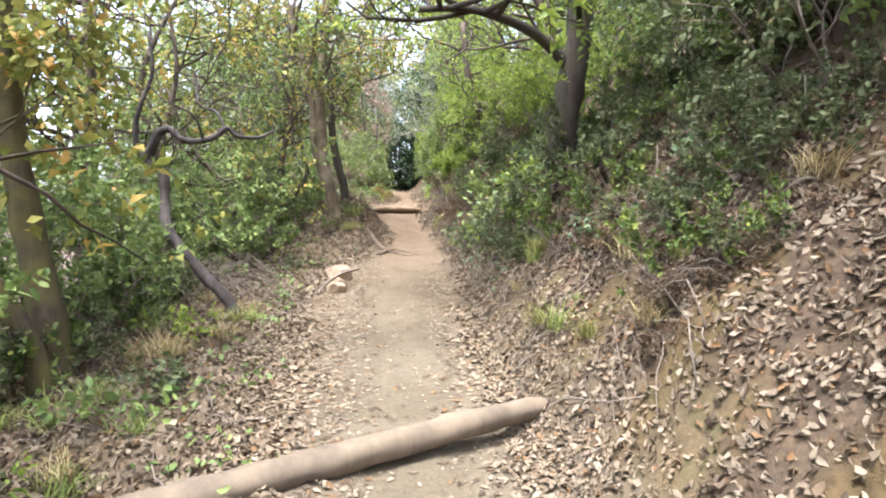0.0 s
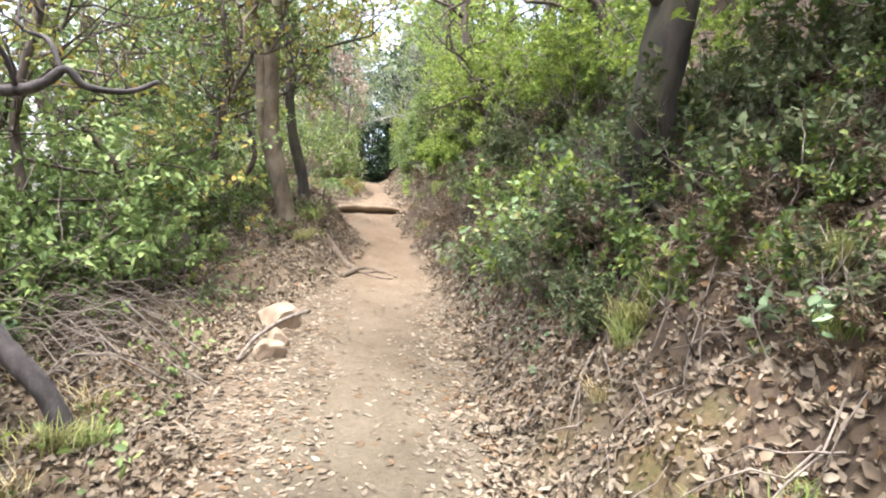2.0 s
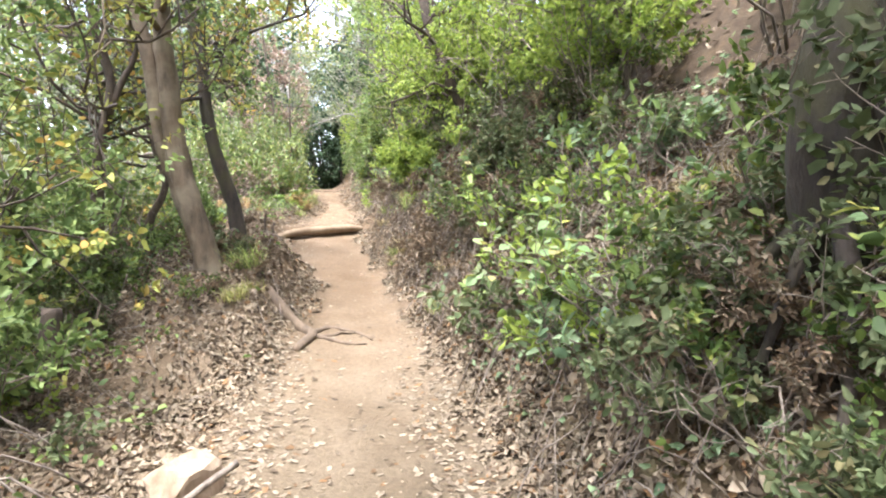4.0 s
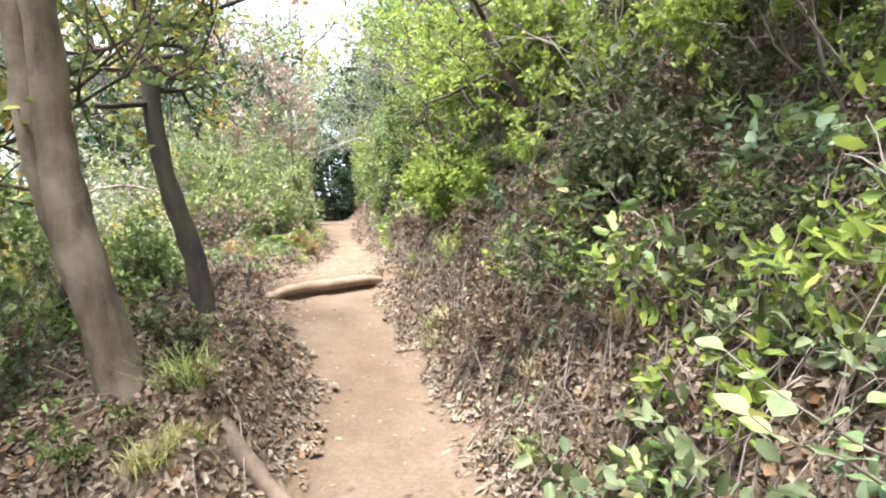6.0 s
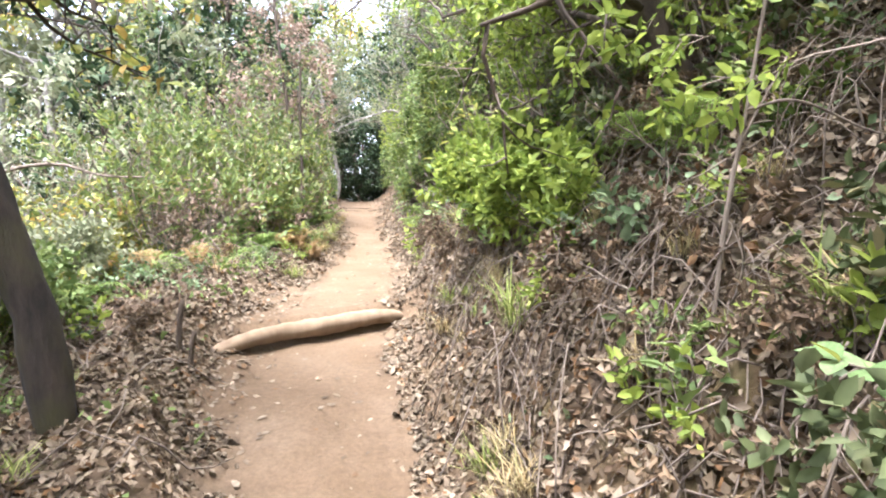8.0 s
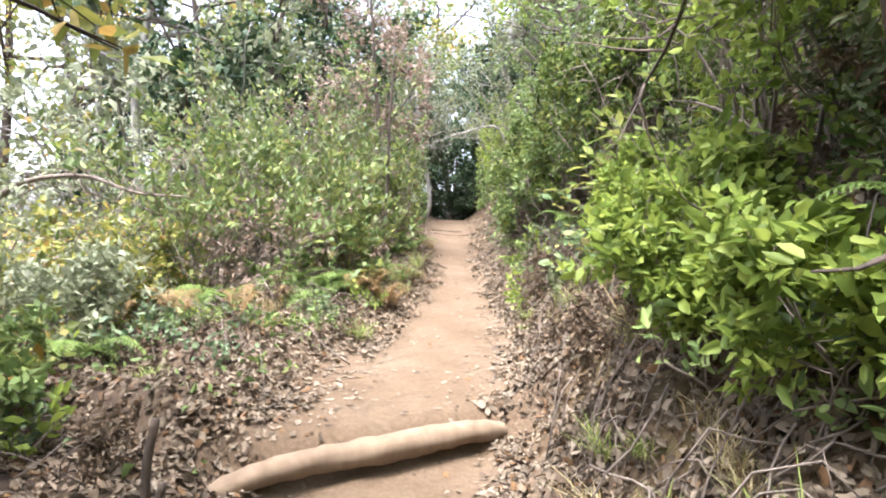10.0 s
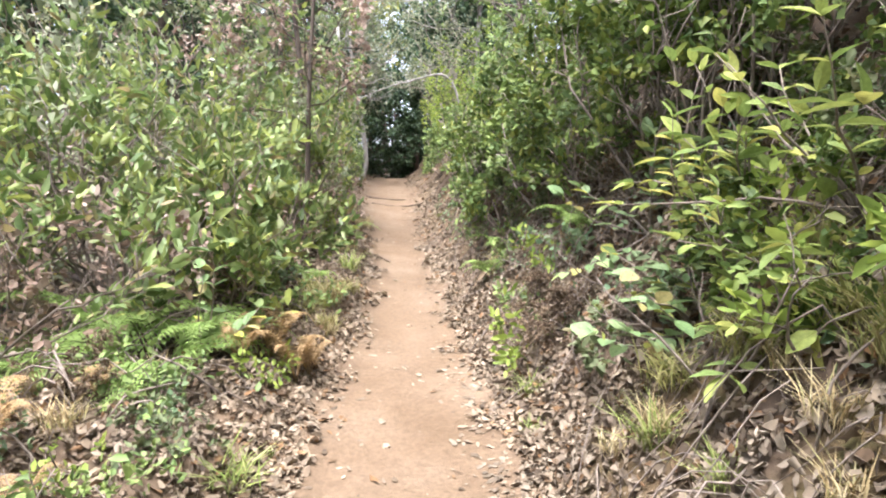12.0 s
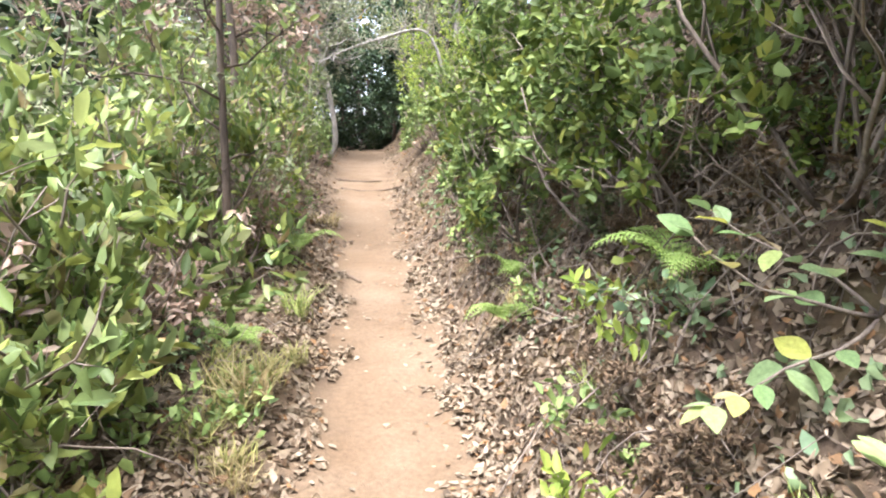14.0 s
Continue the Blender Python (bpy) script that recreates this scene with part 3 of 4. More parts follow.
shrubs("leafy_shrub", [(-2.5, 5.8, 1.0), (-2.7, 6.7, 1.2), (-1.9, 7.7, .75), (-2.5, 8.1, 1.0), (-3.0, 5.0, 1.3), (-3.2, 7.4, 1.3), (-2.1, 10.2, .9), (-2.7, 9.4, 1.2), (-3.3, 3.6, 1.2), (-3.6, 6.2, 1.4), (-1.7, 12.3, .6), (-2.4, 11.4, 1.0),
                       (2.9, 4.4, .8), (1.5, 16.7, 1.0), (1.8, 18.1, 1.2), (2.3, 16.2, 1.4), (1.5, 20.3, 1.0), (2.3, 19.5, 1.6), (2.3, 15.2, 1.1), (-3.4, 8.6, 1.3), (-2.3, 4.7, .7), (2.9, 5.8, 1.2), (-2.6, 2.6, .8), (1.3, 22, .8), (1.3, 24.3, .8), (1.2, 18.5, .6), (-.9, 24, .8), (-.9, 26, .8)],
       ["leafy mid-green shrub among dead stems"], "mid-green shrubs", 600, 1.35, stems=7, leaf=G_MID, size=.064, per=6, kids=4)
shrubs("laurel_shrub", [(-.95, 16.2, .9), (-1.5, 16.0, 1.1), (-.75, 17.8, .9), (-1.7, 16.5, 1.4), (-.85, 15.7, .6), (-1.0, 18.6, 1.2), (-.8, 19.6, 1.0), (-1.9, 15.2, .9), (-2.4, 16.2, 1.4), (-.95, 20.8, 1.2), (-1.6, 20.0, 1.6), (-1.3, 22, 1.2)],
       ["upright shrub with long glossy laurel leaves"], "laurel shrubs along the trail", 700, 1.5, stems=8, leaf=G_LAUREL, size=.088, slim=.38, per=6, kids=3, wide=.4, flat=.35, upright=.5, lift=.2)
shrubs("withered_shrub", [(-1.05, 15.55, .5), (-1.6, 15.3, .6), (-.8, 18.3, .7), (-1.3, 19.2, 1.1), (-2.1, 17.2, 1.1), (-.95, 17.0, .5)],
       ["withered shrub with pinkish-brown dead leaves"], "withered shrubs", 780, 1.4, stems=7, leaf=DEAD, size=.06, slim=.5, per=2, kids=4, wide=.5)
shrubs("dusty_shrub", [(-2.4, 18.0, 1.3), (-1.6, 17.5, .8), (-1.2, 18.0, .8), (-3.2, 16.8, 1.3), (-2.0, 13.9, .3), (-2.7, 13.4, .5), (-3.5, 14.6, .8), (-4.2, 18, 1.5), (-3.0, 20.5, 1.7), (-2.0, 22.5, 1.5), (-1.6, 24.5, 1.4), (-4.4, 12.6, .9), (-3.2, 11.6, .8), (-4.8, 15.5, 1.1), (2.1, 27, 1.3), (2.0, 29, 1.4), (-1.9, 26.6, 1.5), (-2.4, 29, 1.5), (-5.4, 19.5, 1.8), (-1.5, 25.6, .9)],
       ["open shrub with pale dusty grey-green leaves"], "dusty shrubs on the slope", 800, 2.0, stems=7, leaf=G_GREY, size=.075, slim=.4, per=5, kids=4, plain=True)
low = [shrub("bank_seedling", 0, 0, "low leafy seedling on the leaf-strewn bank", 90 + i, .42, 4, [G_BLUE, G_DULL, G_MID, G_BRIGHT][i], .06, .5, 3, 3, depth=1, wide=.7, group="seedlings on the bank", clear=False) for i in range(4)]
place(low, spots(3, 56, 1.05, 2.3, 6.0, 8.7, .7, 1.4, .3) + spots(13, 22, 1.0, 2.3, 9.6, 12.2, .5, 1.1, .3) + spots(4, 26, 1.3, 2.6, 3.4, 6.4, .5, 1.0, .4) + spots(5, 44, -3, -.9, 2.5, 13, .5, 1.1, .45) + spots(15, 30, -3, -.4, 13.3, 14.7, .4, .9, .2) + spots(6, 40, 1.0, 2.3, 13.5, 19, .5, 1.1) + spots(7, 24, -1.6, -.1, 13.4, 22, .4, .9, .2), .2, 11)

dull = [shrub("undergrowth_plant", 0, 0, "tangled undergrowth of dull green leaves on the bank", 130 + i, .62, 3, [G_DULL, G_DEEP, G_DULL][i], .052, .5, 6, 4, wide=.75, group="undergrowth on the bank", clear=False) for i in range(3)]
place(dull, spots(41, 28, 1.3, 2.7, 4.2, 6.6, .6, 1.1, .45) + spots(42, 30, 1.3, 2.8, 8.3, 12.5, .5, 1.0, .55) + spots(43, 22, 1.2, 2.4, 13.5, 19, .5, .9, .4) + spots(44, 26, -3.2, -1.4, 3, 12.5, .6, 1.2, .8) + spots(53, 26, 1.4, 2.5, 2.4, 4.8, .45, .8, .3) + [(1.2, 5.3, .7), (1.28, 5.6, .8), (1.25, 5.9, .75), (1.3, 6.2, .8), (1.45, 5.1, .8), (1.4, 5.75, .9), (-.75, 9.9, .45), (-.95, 9.0, .5)], .25, 21)
limp = [shrub("dead_bank_plant", 0, 0, "limp dead plant with hanging brown leaves", 140 + i, .5, 3, BRACKEN, .042, .42, 7, 4, wide=.9, droop=.4, lift=-.05, group="dead plants on the bank", clear=False) for i in range(3)]
place(limp, spots(45, 16, 1.3, 2.6, 3.4, 6.4, .5, .9, .5) + spots(46, 40, 1.05, 2.4, 8.4, 12.6, .4, .85, .3) + spots(47, 26, 1.2, 2.2, 13.8, 19, .35, .7, .3) + spots(48, 20, -2.6, -.8, 9.5, 16, .4, .8, .3) + spots(52, 18, 1.3, 2.4, 2.5, 4.8, .4, .75, .3) + [(-.56, 9.5, .42), (-.6, 9.3, .4), (-.52, 9.72, .4), (-.7, 10.0, .5), (-.8, 9.15, .45)], .3, 22)
slope = [shrub("slope_shrub", 0, 0, "dark leafy shrub high on the shaded bank", 150 + i, 1.5, 4, [G_DULL, G_MID, G_MID][i], .085, .5, 7, 5, wide=.6, group="shrubs high on the bank", clear=False, plain=True) for i in range(3)]
place(slope, spots(49, 16, 2.35, 4.6, 2.2, 5.8, .7, 1.2) + spots(51, 9, 3.0, 4.8, 7.8, 12.5, .6, 1.0) + spots(50, 8, 2.6, 4.4, 13.5, 22, .7, 1.2), .15, 23)

# ---- background woods ----


def wood_tree(x, y, seed, height, leaf, bark, size, label, name="woodland_tree", per=5, kids=4, group="trees of the slope", low_crown=.3, nb=12, clear=True, depth=2):
    r = np.random.RandomState(seed)
    b = np.array(at(x, y)) if clear else np.zeros(3)
    c = limb([b + (0, 0, -.4), b + (.05, .03, height * .3), b + (r.uniform(-.3, .3), r.uniform(-.3, .3), height * .65), b + (r.uniform(-.5, .5), 0, height)], .016 * height + .02, .03, 5, 9)
    k = int(len(c[0]) * low_crown)
    return tree(name, b, label, bark, [c], fan(r, list(c[0][k:]), nb, height * .34, .006 * height, .2), leaf, size, .55, per, seed, depth, kids, group, clear=clear, plain=True)


KINDS = [(5.5, G_MID, BARK_DARK, "mid-green tree in the wood"), (6.5, G_OLIVE, BARK_DARK, "olive-green tree in the wood"), (5.2, G_GREY, BARK_PALE, "pale dusty tree in the wood"), (5.5, G_BRIGHT, BARK_DARK, "bright green tree above the bank")]
# Crowns at x > 2, y < 5: added out of view to shade the bank
for i, (x, y, k, s) in enumerate([(-3.9, 5.5, 0, 1), (-4.3, 8.6, 1, 1), (-4.0, 10.6, 0, .9), (-4.5, 3.0, 1, 1), (-3.3, 22, 0, 1.1), (-2.9, 25, 2, 1.1), (-2.6, 28, 0, 1.1), (3.4, 4.6, 0, 1), (4.7, 7.5, 3, 1.0), (3.4, 10.4, 3, 1), (3.2, 13.4, 3, 1), (3.0, 16.5, 3, .9),
                                  (3.0, 19.5, 0, 1), (2.7, 22.5, 3, 1.1), (3.0, 26, 0, 1.2), (2.9, 1.8, 0, .9), (2.9, 3.6, 0, 1.05), (2.5, 1.3, 0, 1.0), (2.7, -.4, 0, 1.0), (3.3, 2.7, 3, 1.1), (2.5, 29.5, 2, 1.0), (-2.2, 30.5, 0, 1.0), (-3.3, 1.2, 1, .9), (-1.9, 30.8, 2, 1.25), (2.0, 31.0, 2, 1.25), (-1.5, 30.2, 2, 1.0)]):
    h, leaf, bark, label = KINDS[k]
    wood_tree(x, y, 900 + i, h * s, leaf, bark, .115, label, per=4)
far = [wood_tree(0, 0, 101 + k, h, leaf, bark, .17, label, per=3, kids=4, clear=False) for k, (h, leaf, bark, label) in enumerate(KINDS[:3])]
place(far, [(-5.8, 11.5, 1), (-6.5, 6.5, 1.2), (-5.2, 20.5, 1.2), (-7.5, 9, 1.3), (-5.5, 24, 1.3), (-4.6, 28, 1.4), (-9, 12.5, 1.3), (-8, 30, 1.6), (-7.2, 23, 1.3), (-11, 8, 1.5), (-10, 26, 1.6), (-6, 33, 1.6), (5.5, 6, 1.2), (5.5, 9.5, 1.2), (5.4, 12.5, 1.2),
            (5, 16, 1.2), (5.2, 20, 1.3), (5, 24, 1.4), (5, 29, 1.4), (4.8, 1.5, 1.1), (-5, -1, 1), (4, -3, 1.1), (-3, -4, 1), (-7, 2.5, 1.2), (-2.5, 46, 1.8), (1.5, 47, 1.9), (4, 45, 1.7), (-5, 44, 1.8), (0, 52, 2.3), (-8, 44, 2.0), (7, 46, 2.0), (-4, 53, 2.4), (4, 54, 2.3), (-12, 36, 2), (-14, 28, 1.9), (-9, 19, 1.2), (-12, 46, 2.4), (8, 11, 1.5), (8, 18, 1.5), (-13, 18, 1.2), (-9, 4, 1.4)], 0, 12, .1)
shrubs("olive_shrub", [(-2.9, 14.8, .9), (-3.5, 14.2, 1.1), (-2.4, 15.4, .7), (-4.0, 15.6, 1.2), (-3.2, 13.4, .8), (-4.6, 13.4, 1.1), (-2.1, 12.6, .5), (-5.0, 16.8, 1.4), (-3.8, 17.4, 1.3)],
       ["yellowing olive-green shrub on the open slope"], "olive shrubs on the slope", 850, 1.4, stems=7, leaf=G_OLIVE, size=.075, per=4, kids=4)
# evergreens that close over the trail's end
for i, (x, y, s) in enumerate([(-2.3, 32.8, .72), (2.3, 32.8, .72), (-1.9, 35, .75), (2.1, 35, .75)]):
    wood_tree(x, y, 950 + i, 6.2 * s, G_DARK, BARK_DARK, .2, "dense dark evergreen closing over the trail", "evergreen_tree", 4, 5, "evergreens at the end of the trail", .05, 16)
dark = [wood_tree(0, 0, 111, 6.0, G_DARK, BARK_DARK, .24, "dense dark evergreen at the end of the trail", "evergreen_tree", 4, 4, "evergreens at the end of the trail", .02, 18, False)]
place(dark, [(-.8, 38.0, .75), (1.3, 38.6, .75), (.2, 40.5, .85), (-3.6, 34.5, .8), (3.8, 35, .8), (-2.6, 37.5, .85), (3, 38.5, .85), (-1.6, 41.5, .9), (2.2, 42, .9), (.3, 44, 1), (-4.5, 40, 1), (5, 40, 1), (-6.5, 27.5, 1.0), (-3.5, 26.5, .9), (-4.3, 20.5, .8), (-3.2, 24, .95)], 0, 13, .1)

# ---- trees round the far opening ----
w1 = limb([at(-.75, 28, .2), (-.5, 28, 3.3), (-.62, 28, 4.4), (-.85, 28, 5.6), (-1.0, 28, 6.8)], .075, .045, 5, 8)
tree("pale_tree", at(-.75, 28), "slim pale tree beside the dark opening", BARK_PALE, [w1], fan(R, list(w1[0][12:]), 7, 1.5, .02, .2), G_GREY, .08, .5, 4, 41)
w2 = limb([at(-1.1, 27, .2), (-1.05, 27, 4.4), (-1.2, 27, 6.6)], .06, .04, 6, 8)
tree("pale_tree", at(-1.1, 27), "slim pale tree in the undergrowth", BARK_PALE, [w2], fan(R, list(w2[0][6:]), 7, 1.5, .02, .2), G_GREY, .08, .5, 4, 42)
d1 = limb([at(-1.15, 20, .2), (-1.0, 20, 3.9), (-1.1, 20, 5.2), (-1.2, 20, 6.6)], .05, .02, 5, 8)
tree("withered_tree", at(-1.15, 20), "withered tree with dead pinkish-brown leaves", BARK_DARK, [d1], fan(R, list(d1[0][4:]), 18, 1.1, .016, .3), DEAD, .08, .55, 4, 43)
d2 = limb([at(-.6, 17.5, .1), (-.56, 17.5, 2.9), (-.55, 17.5, 3.8), (-.5, 17.5, 4.9)], .03, .015, 5, 7)
tree("thin_sapling", at(-.6, 17.5), "thin bare sapling with few leaves", BARK_DARK, [d2], fan(R, list(d2[0][4:]), 9, .8, .01, .3), G_LAUREL, .07, .4, 2, 44)
arch = limb([at(1.6, 24, .1), (1.5, 24, 4.5), (1.2, 24, 5.05), (.6, 24, 4.95), (0, 24, 4.75), (-.5, 24, 4.5), (-.9, 24, 4.1)], .032, .008, 6, 7)
ob = tree("arching_tree", at(1.6, 24), "bare pale branch arching over the trail", BARK_PALE, [arch], [], None, 0)
tw = []
for i in range(14):
    grow(R, arch[0][R.randint(10, len(arch[0]))], R.normal(0, 1, 3), R.uniform(.4, 1.0), .01, 1, 3, tw, [], wig=.4, clear=False)
part("twig_mass", tubes("twig_mass", moved(tw, np.array(ob.location)), BARK_PALE), ob, "fine pale twigs", "stuff")

# ---- logs, roots, stones ----


def fallen_log():
    a, b = at(-1.15, 2.3), at(.9, 3.22)
    c = smooth_run([(a.x, a.y, a.z + .03), (-.5, 2.56, .36), (.1, 2.86, .40), (.6, 3.1, .43), (b.x, b.y, .45)], 6)
    rad = np.interp(np.linspace(0, 1, len(c)), [0, .6, .85, 1], [.078, .07, .058, .03])
    o = np.array(a)
    ob = thing("fallen_log", a, "smooth bare log lying across the trail", "log")
    part("trunk", tubes("trunk", [(c - o, rad, 14)], LOG), ob)


fallen_log()


def log_step():
    pts = []
    for f in np.linspace(0, 1, 7):
        x = -.68 + 1.3 * f
        y = 12.7 + .6 * (x - .05)
        pts.append((x, y - .03 * math.sin(3.14 * f), float(np.interp(12.9, Y_PATH, Z_PATH)) - .094 - .05 * (2 * f - 1.1) ** 2 - .05 * max(0, .25 - f) / .25 + .010 * math.sin(9 * f)))
    c = smooth_run(pts, 5)
    rad = np.interp(np.linspace(0, 1, len(c)), [0, .1, .6, .9, 1], [.03, .048, .062, .052, .032])
    o = np.array(pts[3])
    ob = thing("log_step", pts[3], "half-buried worn log holding a step in the trail", "step")
    part("log", tubes("log", [(c - o, rad, 14)], LOG_PALE), ob)


log_step()


def on_ground(pts, lift):
    return [(x, y, float(land(x, y)) + lift) for x, y in pts]


def surface_roots():
    ob = thing("surface_root", at(-.1, 8.7), "bare tree root crossing the edge of the trail", "root")
    o = np.array(ob.location)
    main = limb(np.array(on_ground([(-.62, 9.35), (-.42, 9.15), (-.22, 9.0), (-.12, 8.85), (-.17, 8.7), (-.24, 8.52)], .015)) - o, .05, .03, 5, 9)
    part("root", tubes("root", [main], ROOT), ob)
    for p, r0 in (([(-.14, 8.9), (0, 9.03), (.12, 8.98), (.25, 8.85), (.33, 8.7)], .024), ([(-.12, 8.84), (.02, 8.75), (.15, 8.66), (.28, 8.6)], .02), ([(-.1, 8.83), (.04, 8.86), (.1, 8.9), (.2, 8.88)], .016)):
        part("root", tubes("root", [limb(np.array(on_ground(p, .006)) - o, r0, .008, 5, 7)], ROOT), ob)


surface_roots()

for pts, r0 in (([(-.15, 23.0), (.15, 22.92), (.45, 23.0), (.75, 23.1)], .03), ([(-.1, 18.9), (.02, 18.75), (.12, 18.7), (.2, 18.6)], .022), ([(-.3, 24.2), (.1, 24.1), (.5, 24.25)], .03)):
    ob = thing("surface_root", at(*pts[1]), "thin root crossing the red-brown trail", "root")
    part("root", tubes("root", [limb(np.array(on_ground(pts, .004)) - np.array(ob.location), r0, .012, 5, 7)], ROOT), ob)
bare = limb([at(-3.5, 14.2, .1), (-3.3, 14.2, 2.3), (-2.9, 14.25, 2.85), (-2.4, 14.3, 2.97), (-2.0, 14.3, 2.86), (-1.65, 14.35, 2.84)], .028, .008, 5, 7)
ob = tree("bare_sapling", at(-3.5, 14.2), "bare grey sapling bending over the slope", TWIG, [bare], [], None, 0)
tw = []
for i in range(9):
    grow(R, bare[0][R.randint(9, len(bare[0]))], R.normal(0, 1, 3) - np.array([0, 0, .5]), R.uniform(.3, .6), .006, 1, 3, tw, [], wig=.4)
part("twig_mass", tubes("twig_mass", moved(tw, np.array(ob.location)), TWIG), ob, kind="stuff")


stick = limb([at(1.36, 10.2, .05), (1.41, 10.2, 2.4), (1.47, 10.18, 2.75), (1.53, 10.15, 3.2), (1.56, 10.1, 3.7)], .008, .004, 5, 7)
fork = limb([(1.46, 10.18, 2.7), (1.6, 10.15, 2.72), (1.8, 10.1, 2.62), (1.95, 10.05, 2.6)], .005, .0025, 5, 6)
tree("bare_sapling", at(1.36, 10.2), "bare pale sapling leaning on the leafy bank", TWIG, [stick], [], None, 0, limbs=[fork])


def stone(x, y, sx, sy, sz, seed, label, turn=0.0, up=0.0):
    bm = bmesh.new()
    bmesh.ops.create_icosphere(bm, subdivisions=3, radius=1)
    r = random.Random(seed)
    cuts = [(Vector((r.uniform(-1, 1), r.uniform(-1, 1), r.uniform(-.6, 1))).normalized(), r.uniform(.55, .8)) for _ in range(9)]
    for v in bm.verts:
        for n, d in cuts:
            k = v.co.dot(n)
            if k > d:
                v.co -= n * (k - d)
        v.co *= 1 + .05 * noise.noise(v.co * 3 + Vector((seed, 0, 0)))
        v.co = Vector((v.co.x * sx, v.co.y * sy, v.co.z * sz))
    me = bpy.data.meshes.new("stone")
    bm.to_mesh(me)
    bm.free()
    me.materials.append(STONE)
    ob = new("stone", me)
    ob.location = at(x, y, -sz * .35 - up)
    ob.rotation_euler = (.2, .1, turn)
    return tagged(ob, label, "stone", "stones on the trail")


stone(-.68, 6.8, .2, .15, .15, 1, "flat-faced ochre stone beside the trail", .3)
stone(-.61, 6.15, .12, .1, .1, 2, "small ochre stone in dry leaves", 1.0)
stone(-.6, 6.42, .1, .09, .08, 3, "small wedge-shaped ochre stone", 2.0)
for i, (x, y) in enumerate([(.5, 4.2), (-.4, 6.9), (.2, 14.6), (.35, 16.4), (.05, 12.0), (.4, 10.6)]):
    stone(x, y, .022, .02, .014, 10 + i, "pebble on the trail")
ob = thing("dead_stick", at(-.6, 6.3), "curved dead stick lying on stones", "stick")
o = np.array(ob.location)
part("stick", tubes("stick", [limb(np.array([at(-.78, 6.0, -.03), at(-.72, 6.3, -.06), at(-.58, 6.52, -.12), at(-.42, 6.75, -.16)]) - o, .012, .016, 5, 7)], TWIG), ob)

# stumps and cut stubs on the berm
for x, y, h, rad in ((-.62, 11.9, .2, .012), (-.72, 12.05, .28, .014), (-1.75, 8.3, .42, .06), (-.9, 10.4, .25, .03)):
    ob = thing("cut_stub", at(x, y), "cut grey stub standing in the undergrowth", "stump", "cut stubs")
    part("stub", tubes("stub", [limb([(0, 0, -.1), (.01, 0, h * .5), (.03, .02, h)], rad * 1.2, rad, 4, 9)], BARK_DARK), ob)

# ---- ferns ----


def fern(seed, n, length, mat, label, name="fern", flop=.5, spread=.85, up=1.3):
    r = np.random.RandomState(seed)
    ob = thing(name, (0, 0, -50), label, "fern", name + "s")
    for k in range(n):
        a = 6.28 * k / n + r.uniform(-.4, .4)
        ln = length * r.uniform(.7, 1.1)
        out = np.array([math.cos(a), math.sin(a), 0])
        s = np.linspace(0, 1, 9)
        pts = out[None] * (s * ln * spread)[:, None] + np.array([0, 0, 1])[None] * (ln * (s * up - s ** 2 * (1.0 + flop * .3)))[:, None]
        frond = part("frond", tubes("frond", [(pts, np.linspace(.004, .0015, 9), 3)], mat), ob)
        P, D, N, L, W = [], [], [], [], []
        side = np.cross(out, [0, 0, 1])
        for i in range(16):
            f = .18 + .8 * i / 16
            c = np.array([np.interp(f, s, pts[:, j]) for j in range(3)])
            w = ln * (.3 if spread > .6 else .17) * (1 - ((f - .18) / .84) ** 1.3) + .01
            tang = unit(np.array([np.interp(f + .03, s, pts[:, j]) for j in range(3)]) - c)
            for sg in (-1, 1):
                d = unit(side * sg + tang * .45 - np.array([0, 0, .18]))
                m = 7
                for q in range(m):
                    u = (q + .5) / m
                    for e in (-1, 1):
                        P.append(c + d * w * u)
                        D.append(unit(tang * e + d * .5))
                        N.append(np.array([0, 0, 1.]) + r.normal(0, .15, 3))
                        L.append(w * .24 * (1.1 - u))
                        W.append(w * .13)
        part("leaflet_mass", leaves("leaflet_mass", P, D, N, L, W, mat, fold=.05, droop=.1, plain=True), frond, kind="stuff")
    return ob


ferns = [fern(200 + i, 6, .5, FERN, "green bracken fern beside the trail") for i in range(2)]
place(ferns, [(-.95, 15.1, 1.45), (-1.3, 15.4, 1.6), (-.7, 15.25, 1.0), (-1.55, 15.0, 1.4), (-1.9, 13.5, .9), (1.05, 16.9, .8), (1.2, 17.3, .8), (-.3, 18.6, .9), (-.55, 18.3, .8), (-1.7, 14.9, 1.1), (1.65, 10.9, .9), (1.5, 11.5, .8), (-2.5, 14.2, 1.0), (1.45, 15.9, .9), (1.2, 12.7, .5), (-.45, 16.9, .6)], .15, 14, 0)
dry = [fern(210 + i, 6, .42, FERN_DRY, "withered tan-brown fern beside the trail", "withered_fern", .9, .5, 1.8) for i in range(2)]
place(dry, [(-.27, 15.1, 1.0), (-.42, 15.2, 1.0), (-.22, 15.25, .8), (-1.75, 14.35, 1.1), (-2.1, 14.1, 1.2), (-.55, 15.05, .8), (-1.0, 14.6, .6), (-1.55, 14.0, .8), (1.55, 16.2, .6), (-1.2, 14.2, .9), (-2.5, 14.6, 1.0), (-1.9, 14.8, .9), (-.9, 13.9, .6), (-2.6, 13.7, .8), (1.3, 14.4, .4), (1.6, 9.9, .4)], 0, 15, 0)

# ---- grass ----


